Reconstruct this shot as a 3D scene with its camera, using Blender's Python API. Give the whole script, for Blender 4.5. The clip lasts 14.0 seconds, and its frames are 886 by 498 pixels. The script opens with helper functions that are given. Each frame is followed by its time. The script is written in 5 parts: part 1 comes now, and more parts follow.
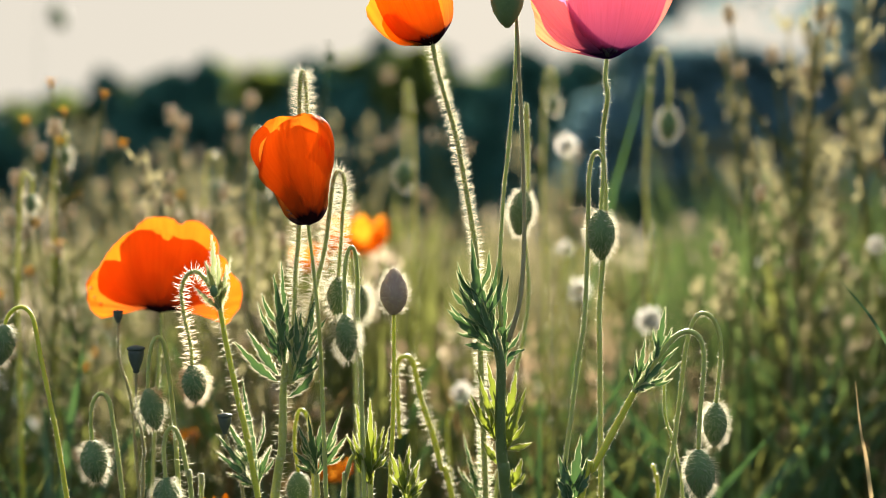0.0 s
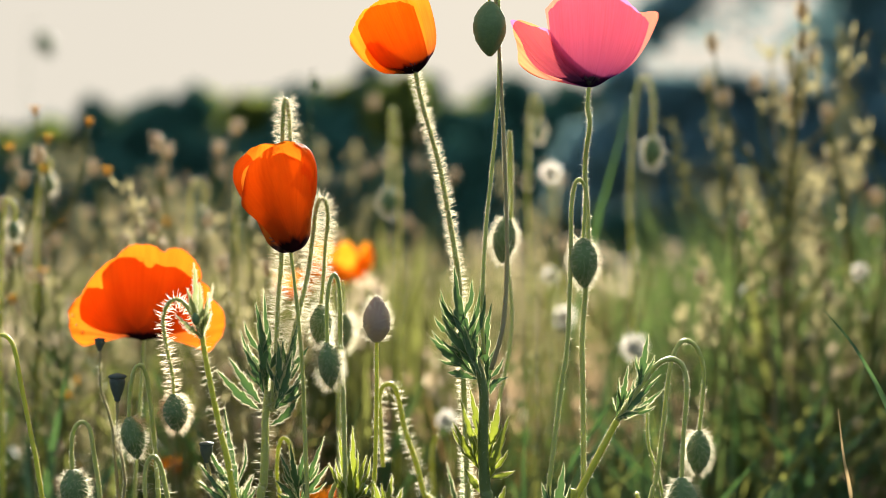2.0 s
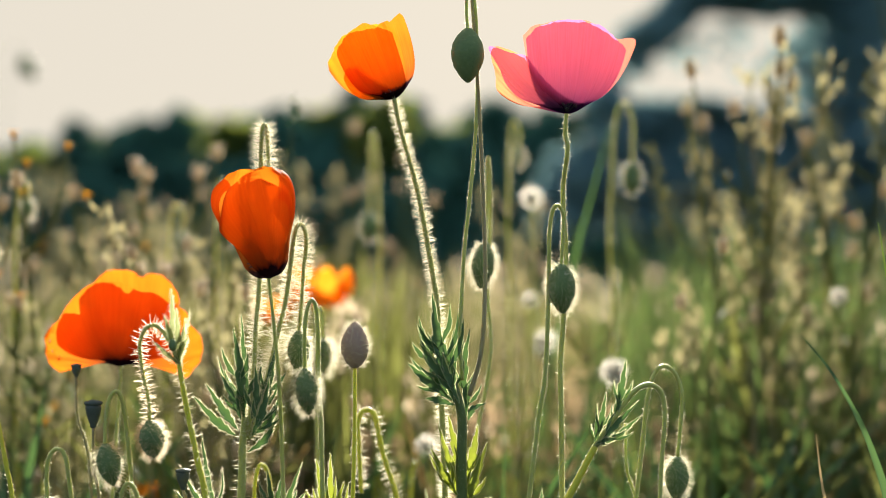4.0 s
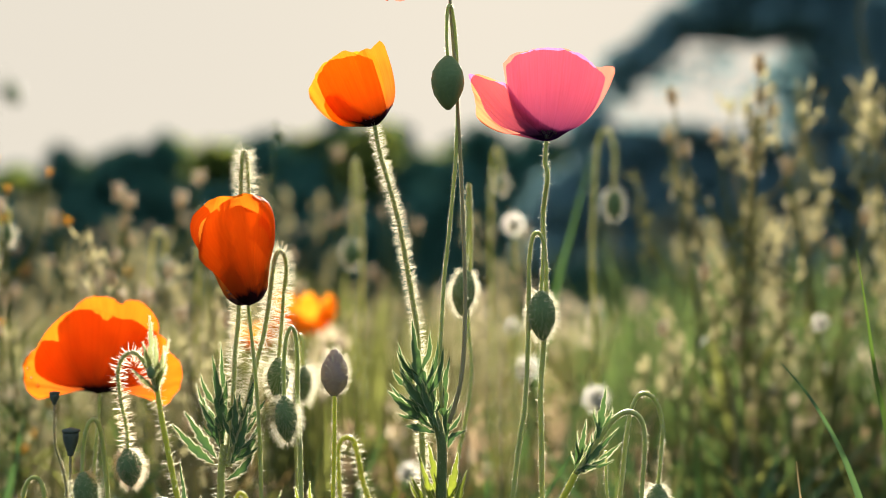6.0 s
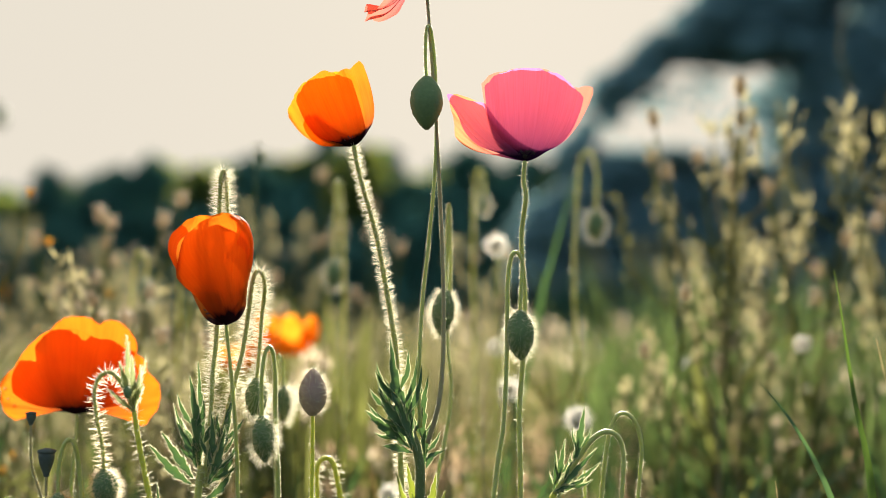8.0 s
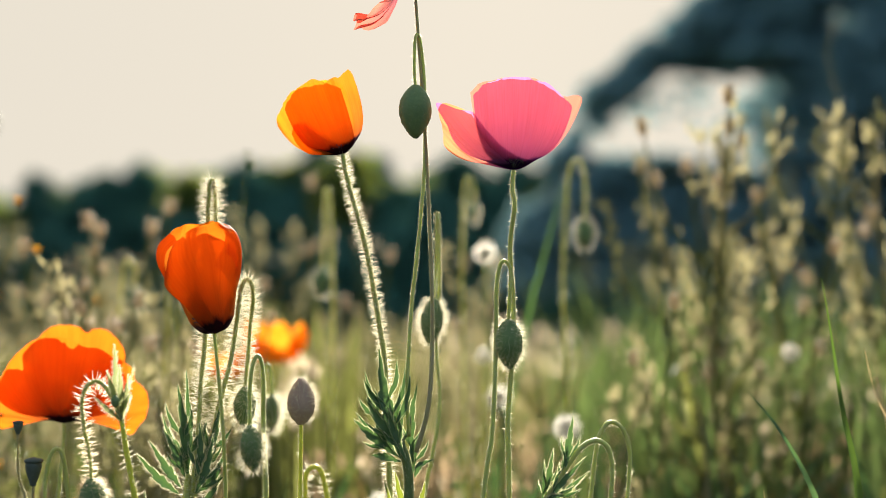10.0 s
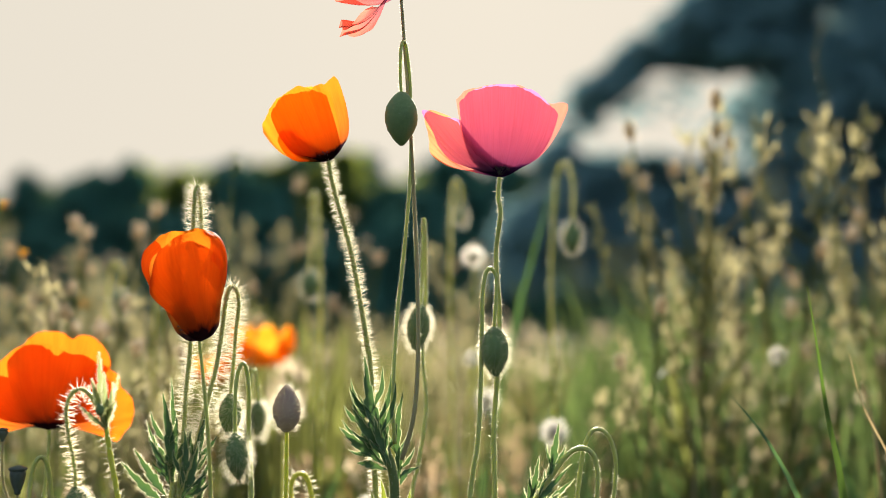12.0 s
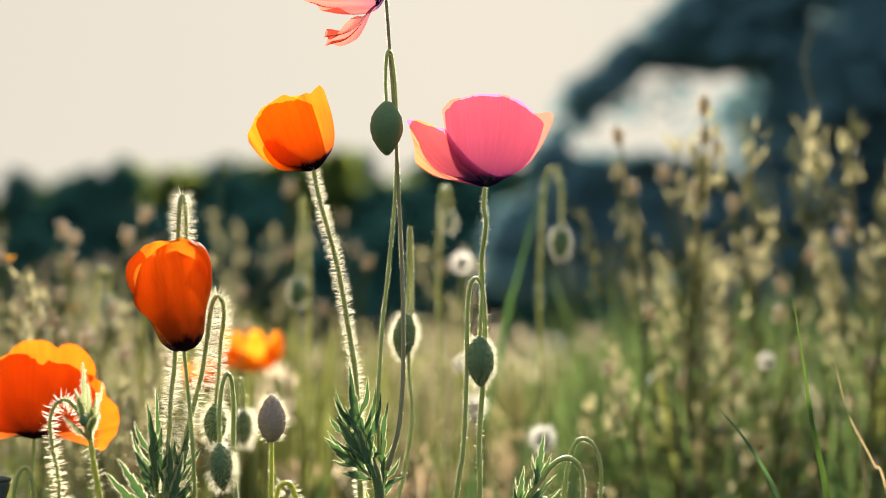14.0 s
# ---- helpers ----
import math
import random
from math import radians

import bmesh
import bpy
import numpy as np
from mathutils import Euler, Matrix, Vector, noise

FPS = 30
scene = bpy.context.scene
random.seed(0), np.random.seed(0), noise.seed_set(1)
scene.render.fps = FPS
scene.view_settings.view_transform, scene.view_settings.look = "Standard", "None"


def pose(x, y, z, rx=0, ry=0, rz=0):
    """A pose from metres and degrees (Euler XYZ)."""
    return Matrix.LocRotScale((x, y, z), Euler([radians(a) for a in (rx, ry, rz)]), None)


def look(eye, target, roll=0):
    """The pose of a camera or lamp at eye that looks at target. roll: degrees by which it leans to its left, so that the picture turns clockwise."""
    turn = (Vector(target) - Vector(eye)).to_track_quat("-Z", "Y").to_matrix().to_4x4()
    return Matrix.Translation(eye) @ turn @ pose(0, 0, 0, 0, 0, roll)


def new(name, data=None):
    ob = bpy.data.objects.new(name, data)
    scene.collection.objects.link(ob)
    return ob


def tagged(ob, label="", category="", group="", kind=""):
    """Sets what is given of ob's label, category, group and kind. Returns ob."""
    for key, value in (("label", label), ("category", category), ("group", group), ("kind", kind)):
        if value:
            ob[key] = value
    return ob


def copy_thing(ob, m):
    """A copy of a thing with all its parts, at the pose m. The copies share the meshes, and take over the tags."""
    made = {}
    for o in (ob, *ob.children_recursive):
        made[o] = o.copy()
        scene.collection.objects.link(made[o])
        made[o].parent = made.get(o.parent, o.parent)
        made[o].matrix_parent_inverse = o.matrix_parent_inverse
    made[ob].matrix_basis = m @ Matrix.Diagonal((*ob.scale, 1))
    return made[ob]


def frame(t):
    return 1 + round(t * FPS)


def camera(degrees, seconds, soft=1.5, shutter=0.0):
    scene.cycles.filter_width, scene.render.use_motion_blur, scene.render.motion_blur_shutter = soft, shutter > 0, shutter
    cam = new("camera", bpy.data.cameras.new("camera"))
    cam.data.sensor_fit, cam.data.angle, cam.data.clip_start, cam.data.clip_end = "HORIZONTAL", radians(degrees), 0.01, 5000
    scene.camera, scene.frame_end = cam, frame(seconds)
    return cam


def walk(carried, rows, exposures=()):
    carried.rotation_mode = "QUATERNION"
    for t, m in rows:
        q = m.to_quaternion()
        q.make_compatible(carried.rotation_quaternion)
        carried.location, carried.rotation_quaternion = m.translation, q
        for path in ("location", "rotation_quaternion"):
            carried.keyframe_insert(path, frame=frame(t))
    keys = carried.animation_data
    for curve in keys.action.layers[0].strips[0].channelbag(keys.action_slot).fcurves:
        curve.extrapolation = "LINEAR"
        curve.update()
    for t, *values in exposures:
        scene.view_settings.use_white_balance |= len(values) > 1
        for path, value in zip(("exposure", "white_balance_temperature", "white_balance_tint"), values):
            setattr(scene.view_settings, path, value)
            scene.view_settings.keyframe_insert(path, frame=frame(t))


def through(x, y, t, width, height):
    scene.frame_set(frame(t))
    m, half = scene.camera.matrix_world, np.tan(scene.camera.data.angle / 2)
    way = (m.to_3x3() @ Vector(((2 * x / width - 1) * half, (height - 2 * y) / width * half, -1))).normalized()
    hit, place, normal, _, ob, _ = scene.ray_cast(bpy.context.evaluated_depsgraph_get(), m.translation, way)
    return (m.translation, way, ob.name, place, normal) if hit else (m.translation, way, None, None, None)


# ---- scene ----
# ---- camera and its walk ----
cam = camera(40.0, 14.0, soft=0.65)
cam.data.dof.use_dof = True
cam.data.dof.focus_distance = 0.555
cam.data.dof.aperture_fstop = 4.0
walk(cam, [
    (0.0, pose(-0.0000, 0.0000, 0.4200, 89.441, 0, 0.000)),
    (0.5, pose(0.0007, 0.0000, 0.4196, 89.792, 0, -0.117)),
    (1.0, pose(0.0014, 0.0000, 0.4196, 90.087, 0, -0.265)),
    (1.5, pose(0.0019, 0.0000, 0.4200, 90.387, 0, -0.423)),
    (2.0, pose(0.0022, 0.0000, 0.4205, 90.688, 0, -0.581)),
    (2.5, pose(0.0025, 0.0000, 0.4208, 90.953, 0, -0.754)),
    (3.0, pose(0.0035, 0.0000, 0.4209, 91.233, 0, -0.938)),
    (5.5, pose(0.0061, 0.0000, 0.4223, 92.677, 0, -1.893)),
    (6.0, pose(0.0074, 0.0000, 0.4222, 92.991, 0, -2.011)),
    (6.5, pose(0.0092, 0.0000, 0.4221, 93.266, 0, -2.159)),
    (7.0, pose(0.0108, 0.0000, 0.4216, 93.534, 0, -2.316)),
    (7.5, pose(0.0115, 0.0000, 0.4210, 93.808, 0, -2.459)),
    (8.0, pose(0.0116, 0.0000, 0.4204, 94.097, 0, -2.585)),
    (10.5, pose(0.0124, 0.0000, 0.4221, 94.402, 0, -3.194)),
    (11.0, pose(0.0139, 0.0000, 0.4230, 94.320, 0, -3.306)),
    (11.5, pose(0.0140, 0.0000, 0.4244, 94.309, 0, -3.408)),
    (12.0, pose(0.0141, 0.0000, 0.4257, 94.309, 0, -3.525)),
    (12.5, pose(0.0149, 0.0000, 0.4271, 94.289, 0, -3.642)),
    (13.0, pose(0.0154, 0.0000, 0.4284, 94.279, 0, -3.733)),
    (13.5, pose(0.0162, 0.0000, 0.4294, 94.279, 0, -3.803)),
    (14.0, pose(0.0177, 0.0000, 0.4305, 94.279, 0, -3.843)),
])

# ---- light ----
SUN_UP, SUN_SIDE = 21.0, 6.0
world = bpy.data.worlds.new("evening_sky")
scene.world = world
world.use_nodes = True
wn = world.node_tree
sky = wn.nodes.new("ShaderNodeTexSky")
sky.sky_type = "NISHITA"
sky.sun_disc = False
sky.sun_elevation = radians(SUN_UP)
sky.sun_rotation = radians(SUN_SIDE)
sky.dust_density = 3.0
bg = wn.nodes["Background"]
haze = wn.nodes.new("ShaderNodeMixRGB")
haze.inputs[0].default_value = 0.988
# evening haze: brightest on the sun's side of the sky, dim behind the camera
bearing = wn.nodes.new("ShaderNodeTexCoord")
facing = wn.nodes.new("ShaderNodeVectorMath")
facing.operation = "DOT_PRODUCT"
facing.inputs[1].default_value = (math.sin(radians(SUN_SIDE)), math.cos(radians(SUN_SIDE)), 0.15)
wn.links.new(bearing.outputs["Generated"], facing.inputs[0])
glow = wn.nodes.new("ShaderNodeValToRGB")
glow.color_ramp.interpolation = "EASE"
glow.color_ramp.elements[0].position, glow.color_ramp.elements[0].color = 0.0, (4.5, 5.9, 7.5, 1)
glow.color_ramp.elements[1].position, glow.color_ramp.elements[1].color = 0.6, (7.5, 6.88, 5.8, 1)
wn.links.new(facing.outputs["Value"], glow.inputs[0])
wn.links.new(glow.outputs[0], haze.inputs[2])
wn.links.new(sky.outputs[0], haze.inputs[1])
wn.links.new(haze.outputs[0], bg.inputs[0])
bg.inputs[1].default_value = 0.0278
sun = new("sun", bpy.data.lights.new("sun", "SUN"))
sun.data.energy = 5.0
sun.data.angle = radians(0.6)
sun.data.color = (1.0, 0.91, 0.78)
sun_way = Vector((math.sin(radians(SUN_SIDE)) * math.cos(radians(SUN_UP)), math.cos(radians(SUN_SIDE)) * math.cos(radians(SUN_UP)), math.sin(radians(SUN_UP))))
sun.matrix_world = look(sun_way * 40, (0, 0, 0))
scene.view_settings.exposure = 1.98

# ---- materials ----


def material(name):
    m = bpy.data.materials.new(name)
    m.use_nodes = True
    m.node_tree.nodes.clear()
    return m, m.node_tree.nodes, m.node_tree.links


def ramp(nodes, stops):
    r = nodes.new("ShaderNodeValToRGB")
    while len(r.color_ramp.elements) < len(stops):
        r.color_ramp.elements.new(0.5)
    for e, (at, c) in zip(r.color_ramp.elements, stops):
        e.position, e.color = at, (*c, 1)
    return r


def noise_node(nodes, links, scale, detail=4.0, kind="Object", stretch=None):
    tc = nodes.new("ShaderNodeTexCoord")
    n = nodes.new("ShaderNodeTexNoise")
    n.inputs["Scale"].default_value, n.inputs["Detail"].default_value = scale, detail
    if stretch:
        mp = nodes.new("ShaderNodeMapping")
        mp.inputs["Scale"].default_value = stretch
        links.new(tc.outputs[kind], mp.inputs[0])
        links.new(mp.outputs[0], n.inputs[0])
    else:
        links.new(tc.outputs[kind], n.inputs[0])
    return n


def leafy(name, dark, light, through, amount=0.45, rough=0.5, scale=350.0, island=0.5, bump=0.3, flesh=0.0, fuzz=0.0):
    """Thin living tissue: some light passes through it. Two scales of tone, and a tone for each blade."""
    m, nodes, links = material(name)
    n = noise_node(nodes, links, scale)
    n2 = noise_node(nodes, links, scale * 0.12, 2.0)
    geo = nodes.new("ShaderNodeNewGeometry")
    a = nodes.new("ShaderNodeMath")
    a.operation = "MULTIPLY_ADD"
    links.new(geo.outputs["Random Per Island"], a.inputs[0])
    a.inputs[1].default_value = island
    links.new(n2.outputs[0], a.inputs[2])
    b = nodes.new("ShaderNodeMath")
    b.operation = "MULTIPLY_ADD"
    links.new(n.outputs[0], b.inputs[0])
    b.inputs[1].default_value = 0.6
    links.new(a.outputs[0], b.inputs[2])
    c = nodes.new("ShaderNodeMapRange")
    c.inputs[1].default_value, c.inputs[2].default_value = 0.45, 1.05 + island
    links.new(b.outputs[0], c.inputs[0])
    r = ramp(nodes, [(0.0, dark), (1.0, light)])
    links.new(c.outputs[0], r.inputs[0])
    p = nodes.new("ShaderNodeBsdfPrincipled")
    p.inputs["Roughness"].default_value = rough
    p.inputs["Specular IOR Level"].default_value = 0.3
    if fuzz:
        p.inputs["Sheen Weight"].default_value = fuzz
        p.inputs["Sheen Roughness"].default_value = 0.45
        p.inputs["Sheen Tint"].default_value = (0.95, 1.0, 0.75, 1)
    if flesh:
        p.inputs["Subsurface Weight"].default_value = flesh
        p.inputs["Subsurface Radius"].default_value = (0.9, 1.0, 0.35)
        p.inputs["Subsurface Scale"].default_value = 0.0022
    links.new(r.outputs[0], p.inputs["Base Color"])
    bp = nodes.new("ShaderNodeBump")
    bp.inputs["Strength"].default_value, bp.inputs["Distance"].default_value = bump, 0.0006
    links.new(n.outputs[0], bp.inputs["Height"])
    links.new(bp.outputs[0], p.inputs["Normal"])
    t = nodes.new("ShaderNodeBsdfTranslucent")
    tr = nodes.new("ShaderNodeMixRGB")
    tr.blend_type = "MIX"
    tr.inputs[0].default_value = 0.75
    tr.inputs[2].default_value = (*through, 1)
    links.new(r.outputs[0], tr.inputs[1])
    links.new(tr.outputs[0], t.inputs[0])
    mix = nodes.new("ShaderNodeMixShader")
    mix.inputs[0].default_value = amount
    links.new(p.outputs[0], mix.inputs[1])
    links.new(t.outputs[0], mix.inputs[2])
    out = nodes.new("ShaderNodeOutputMaterial")
    links.new(mix.outputs[0], out.inputs[0])
    return m


def petal_material(name, thin, deep, blotch=(0.012, 0.006, 0.012), amount=0.72, clear=0.3):
    """Poppy petal: dark blotch at the foot with painted shade fading above it, fine veins that run from foot to rim,
    thin enough to let some light straight through.
    """
    m, nodes, links = material(name)
    tc = nodes.new("ShaderNodeTexCoord")
    sep = nodes.new("ShaderNodeSeparateXYZ")
    links.new(tc.outputs["UV"], sep.inputs[0])
    vein = noise_node(nodes, links, 1.0, 5.0, "UV", (55.0, 2.2, 1.0))
    soft_n = noise_node(nodes, links, 1.0, 3.0, "UV", (5.0, 3.0, 1.0))
    col = ramp(nodes, [(0.3, deep), (0.7, thin)])
    links.new(soft_n.outputs[0], col.inputs[0])
    vmul = nodes.new("ShaderNodeMixRGB")
    vmul.blend_type = "MULTIPLY"
    vr = ramp(nodes, [(0.3, (0.84, 0.76, 0.74)), (0.62, (1, 1, 1))])
    links.new(vein.outputs[0], vr.inputs[0])
    vmul.inputs[0].default_value = 0.6
    links.new(col.outputs[0], vmul.inputs[1])
    links.new(vr.outputs[0], vmul.inputs[2])
    edge = nodes.new("ShaderNodeMath")
    edge.operation = "MULTIPLY_ADD"
    links.new(soft_n.outputs[0], edge.inputs[0])
    edge.inputs[1].default_value = -0.22
    links.new(sep.outputs[1], edge.inputs[2])
    # first two stops are the blotch; the long tail adds stamen and overlap shade
    blotch_shade = ramp(nodes, [(0.11, (1, 1, 1)), (0.18, (0.62, 0.62, 0.62)), (0.40, (0.36, 0.36, 0.36)), (0.82, (0, 0, 0))])
    links.new(edge.outputs[0], blotch_shade.inputs[0])
    full = nodes.new("ShaderNodeMixRGB")
    links.new(blotch_shade.outputs[0], full.inputs[0])
    links.new(vmul.outputs[0], full.inputs[1])
    full.inputs[2].default_value = (*blotch, 1)
    p = nodes.new("ShaderNodeBsdfPrincipled")
    p.inputs["Roughness"].default_value = 0.6
    p.inputs["Specular IOR Level"].default_value = 0.06
    links.new(full.outputs[0], p.inputs["Base Color"])
    bp = nodes.new("ShaderNodeBump")
    bp.inputs["Strength"].default_value, bp.inputs["Distance"].default_value = 0.35, 0.0008
    links.new(vein.outputs[0], bp.inputs["Height"])
    links.new(bp.outputs[0], p.inputs["Normal"])
    t = nodes.new("ShaderNodeBsdfTranslucent")
    links.new(full.outputs[0], t.inputs[0])
    links.new(bp.outputs[0], t.inputs["Normal"])
    mix = nodes.new("ShaderNodeMixShader")
    mix.inputs[0].default_value = amount
    links.new(p.outputs[0], mix.inputs[1])
    links.new(t.outputs[0], mix.inputs[2])
    sheer = nodes.new("ShaderNodeBsdfTransparent")
    paler = nodes.new("ShaderNodeGamma")
    paler.inputs[1].default_value = 0.6
    links.new(full.outputs[0], paler.inputs[0])
    links.new(paler.outputs[0], sheer.inputs[0])
    both = nodes.new("ShaderNodeMixShader")
    both.inputs[0].default_value = clear
    links.new(mix.outputs[0], both.inputs[1])
    links.new(sheer.outputs[0], both.inputs[2])
    out = nodes.new("ShaderNodeOutputMaterial")
    links.new(both.outputs[0], out.inputs[0])
    return m


M_STEM = leafy("stem_green", (0.25, 0.27, 0.075), (0.42, 0.43, 0.15), (0.32, 0.36, 0.04), 0.0, scale=500, flesh=0.7, fuzz=0.15)
M_STEM_DARK = leafy("stem_dark_green", (0.055, 0.085, 0.022), (0.11, 0.15, 0.045), (0.12, 0.18, 0.04), 0.0, scale=500, flesh=0.3, fuzz=0.15)
M_STEM_LIME = leafy("stem_lime", (0.38, 0.38, 0.03), (0.55, 0.52, 0.07), (0.44, 0.46, 0.04), 0.0, scale=500, flesh=0.7, fuzz=0.15)
M_STEM_BROWN = leafy("stem_brown", (0.17, 0.14, 0.075), (0.31, 0.26, 0.13), (0.30, 0.2, 0.1), 0.0, scale=500, flesh=0.5, fuzz=0.25)
M_BUD = leafy("bud_green", (0.055, 0.098, 0.040), (0.15, 0.215, 0.085), (0.15, 0.2, 0.06), 0.0, 0.7, scale=700, bump=0.4, flesh=0.2, fuzz=0.12)
M_BUD_BROWN = leafy("bud_mauve_brown", (0.23, 0.155, 0.13), (0.38, 0.275, 0.22), (0.25, 0.15, 0.1), 0.0, 0.7, scale=500, bump=0.3, flesh=0.3)
M_CAPSULE = leafy("capsule_skin", (0.035, 0.045, 0.04), (0.09, 0.11, 0.09), (0.1, 0.12, 0.08), 0.08, 0.6, scale=600)
M_HAIR = leafy("pale_hair", (0.09, 0.11, 0.065), (0.16, 0.18, 0.115), (0.80, 0.75, 0.58), 0.84, 0.4, scale=100)
M_HAIR_RED = leafy("reddish_hair", (0.12, 0.09, 0.06), (0.22, 0.17, 0.12), (0.95, 0.83, 0.62), 0.82, 0.4, scale=100)
M_LEAF = leafy("poppy_leaf", (0.035, 0.08, 0.042), (0.085, 0.15, 0.065), (0.10, 0.20, 0.04), 0.24, 0.5, fuzz=0.1)
M_SEPAL = leafy("pale_sepal", (0.10, 0.15, 0.06), (0.20, 0.26, 0.11), (0.42, 0.46, 0.20), 0.36, 0.5, fuzz=0.2)
# bright strip along the leaf edges: rim light put into colour and shape
M_RIM = leafy("leaf_edge_light", (0.18, 0.21, 0.09), (0.30, 0.34, 0.15), (0.78, 0.80, 0.45), 0.7, 0.5, scale=100)
# brighter yellow-green copy of the leaf: light from behind put into its colour
M_LEAF_LIT = leafy("poppy_leaf_lit", (0.05, 0.095, 0.022), (0.12, 0.17, 0.04), (0.32, 0.37, 0.03), 0.42, 0.5, fuzz=0.1)
M_PETAL = petal_material("poppy_petal", (0.77, 0.185, 0.010), (0.70, 0.145, 0.008), clear=0.25)
# darker, less clear petal copy: shade of overlapping layers put into its colour
M_PETAL_SHADED = petal_material("shaded_poppy_petal", (0.74, 0.155, 0.008), (0.64, 0.115, 0.006), clear=0.08)
M_PETAL_GOLD = petal_material("golden_poppy_petal", (0.93, 0.27, 0.010), (0.90, 0.18, 0.008))
M_PETAL_YELLOW = petal_material("yellow_orange_petal", (0.92, 0.35, 0.02), (0.88, 0.28, 0.015), (0.5, 0.16, 0.02))
# mauve pink of the lens flare is put into this petal's colour
M_PETAL_FLARE_PINK = petal_material("flare_pink_petal", (0.49, 0.19, 0.41), (0.44, 0.165, 0.38), (0.05, 0.02, 0.08), 0.74)
M_PETAL_ROSE = petal_material("rose_poppy_petal", (0.78, 0.20, 0.125), (0.72, 0.165, 0.12), (0.14, 0.05, 0.14), 0.74, 0.32)
M_PETAL_SALMON = petal_material("salmon_poppy_petal", (0.88, 0.27, 0.10), (0.82, 0.20, 0.09), (0.10, 0.04, 0.12), 0.72)
M_STAMEN = leafy("stamen_dark", (0.015, 0.01, 0.02), (0.05, 0.035, 0.05), (0.1, 0.05, 0.1), 0.1, 0.7)
M_BLADE = leafy("grass_blade", (0.025, 0.075, 0.045), (0.06, 0.13, 0.07), (0.10, 0.18, 0.04), 0.32, 0.45, scale=200)
M_BLADE_LIME = leafy("lime_grass_blade", (0.05, 0.10, 0.02), (0.11, 0.17, 0.03), (0.09, 0.16, 0.02), 0.32, 0.45, scale=200)
M_DRY = leafy("dry_stalk", (0.3, 0.22, 0.11), (0.52, 0.41, 0.22), (0.6, 0.42, 0.2), 0.3, 0.6)
M_MEADOW = leafy("meadow_grass", (0.020, 0.042, 0.020), (0.120, 0.138, 0.048), (0.215, 0.225, 0.056), 0.42, 0.8, scale=20, island=1.0)
M_GRASS_GREEN = leafy("tall_grass_green", (0.018, 0.05, 0.022), (0.08, 0.125, 0.042), (0.125, 0.175, 0.045), 0.38, 0.7, scale=20, island=1.0)
M_MEADOW_DRY = leafy("meadow_seed_grass", (0.11, 0.10, 0.052), (0.325, 0.295, 0.16), (0.42, 0.375, 0.19), 0.45, 0.7, scale=20, island=0.9)
M_MEADOW_RED = leafy("meadow_sorrel", (0.055, 0.042, 0.022), (0.215, 0.15, 0.065), (0.27, 0.185, 0.065), 0.42, 0.8, scale=20, island=0.9)
M_SEED = leafy("pale_seed_head", (0.25, 0.20, 0.13), (0.48, 0.395, 0.27), (0.60, 0.50, 0.35), 0.48, 0.6, scale=60)
M_DOCK = leafy("rusty_dock_seed", (0.03, 0.055, 0.025), (0.15, 0.14, 0.06), (0.17, 0.165, 0.06), 0.38, 0.7, scale=60, island=0.9)
M_SORREL = leafy("pinkish_sorrel_head", (0.17, 0.115, 0.07), (0.34, 0.25, 0.155), (0.38, 0.275, 0.155), 0.45, 0.7, scale=60, island=0.8)
M_FLUFF = leafy("white_fluff", (0.55, 0.53, 0.47), (0.75, 0.72, 0.66), (0.86, 0.83, 0.75), 0.72, 0.6, scale=60)
M_WEED = leafy("weed_leaf", (0.03, 0.06, 0.024), (0.125, 0.145, 0.05), (0.23, 0.24, 0.055), 0.42, 0.8, scale=30, island=0.9)
M_YELLOW = leafy("yellow_flower", (0.60, 0.28, 0.01), (0.75, 0.40, 0.02), (0.75, 0.38, 0.02), 0.4, 0.5, scale=60)
# teal far leaf: the haze of distance is put into its colour
M_TREE_HAZE = leafy("far_tree_leaf_haze", (0.030, 0.115, 0.095), (0.070, 0.185, 0.140), (0.08, 0.19, 0.10), 0.08, 0.8, scale=2, island=0.8)
# olive copy of the far leaf: sun on the crowns put into the colour
M_TREE_LIT = leafy("far_tree_leaf_lit", (0.060, 0.095, 0.035), (0.12, 0.16, 0.045), (0.28, 0.33, 0.05), 0.5, 0.7, scale=2, island=0.8)
M_BARK = leafy("tree_bark", (0.03, 0.025, 0.02), (0.09, 0.075, 0.06), (0.05, 0.04, 0.03), 0.0, 0.9, scale=8)


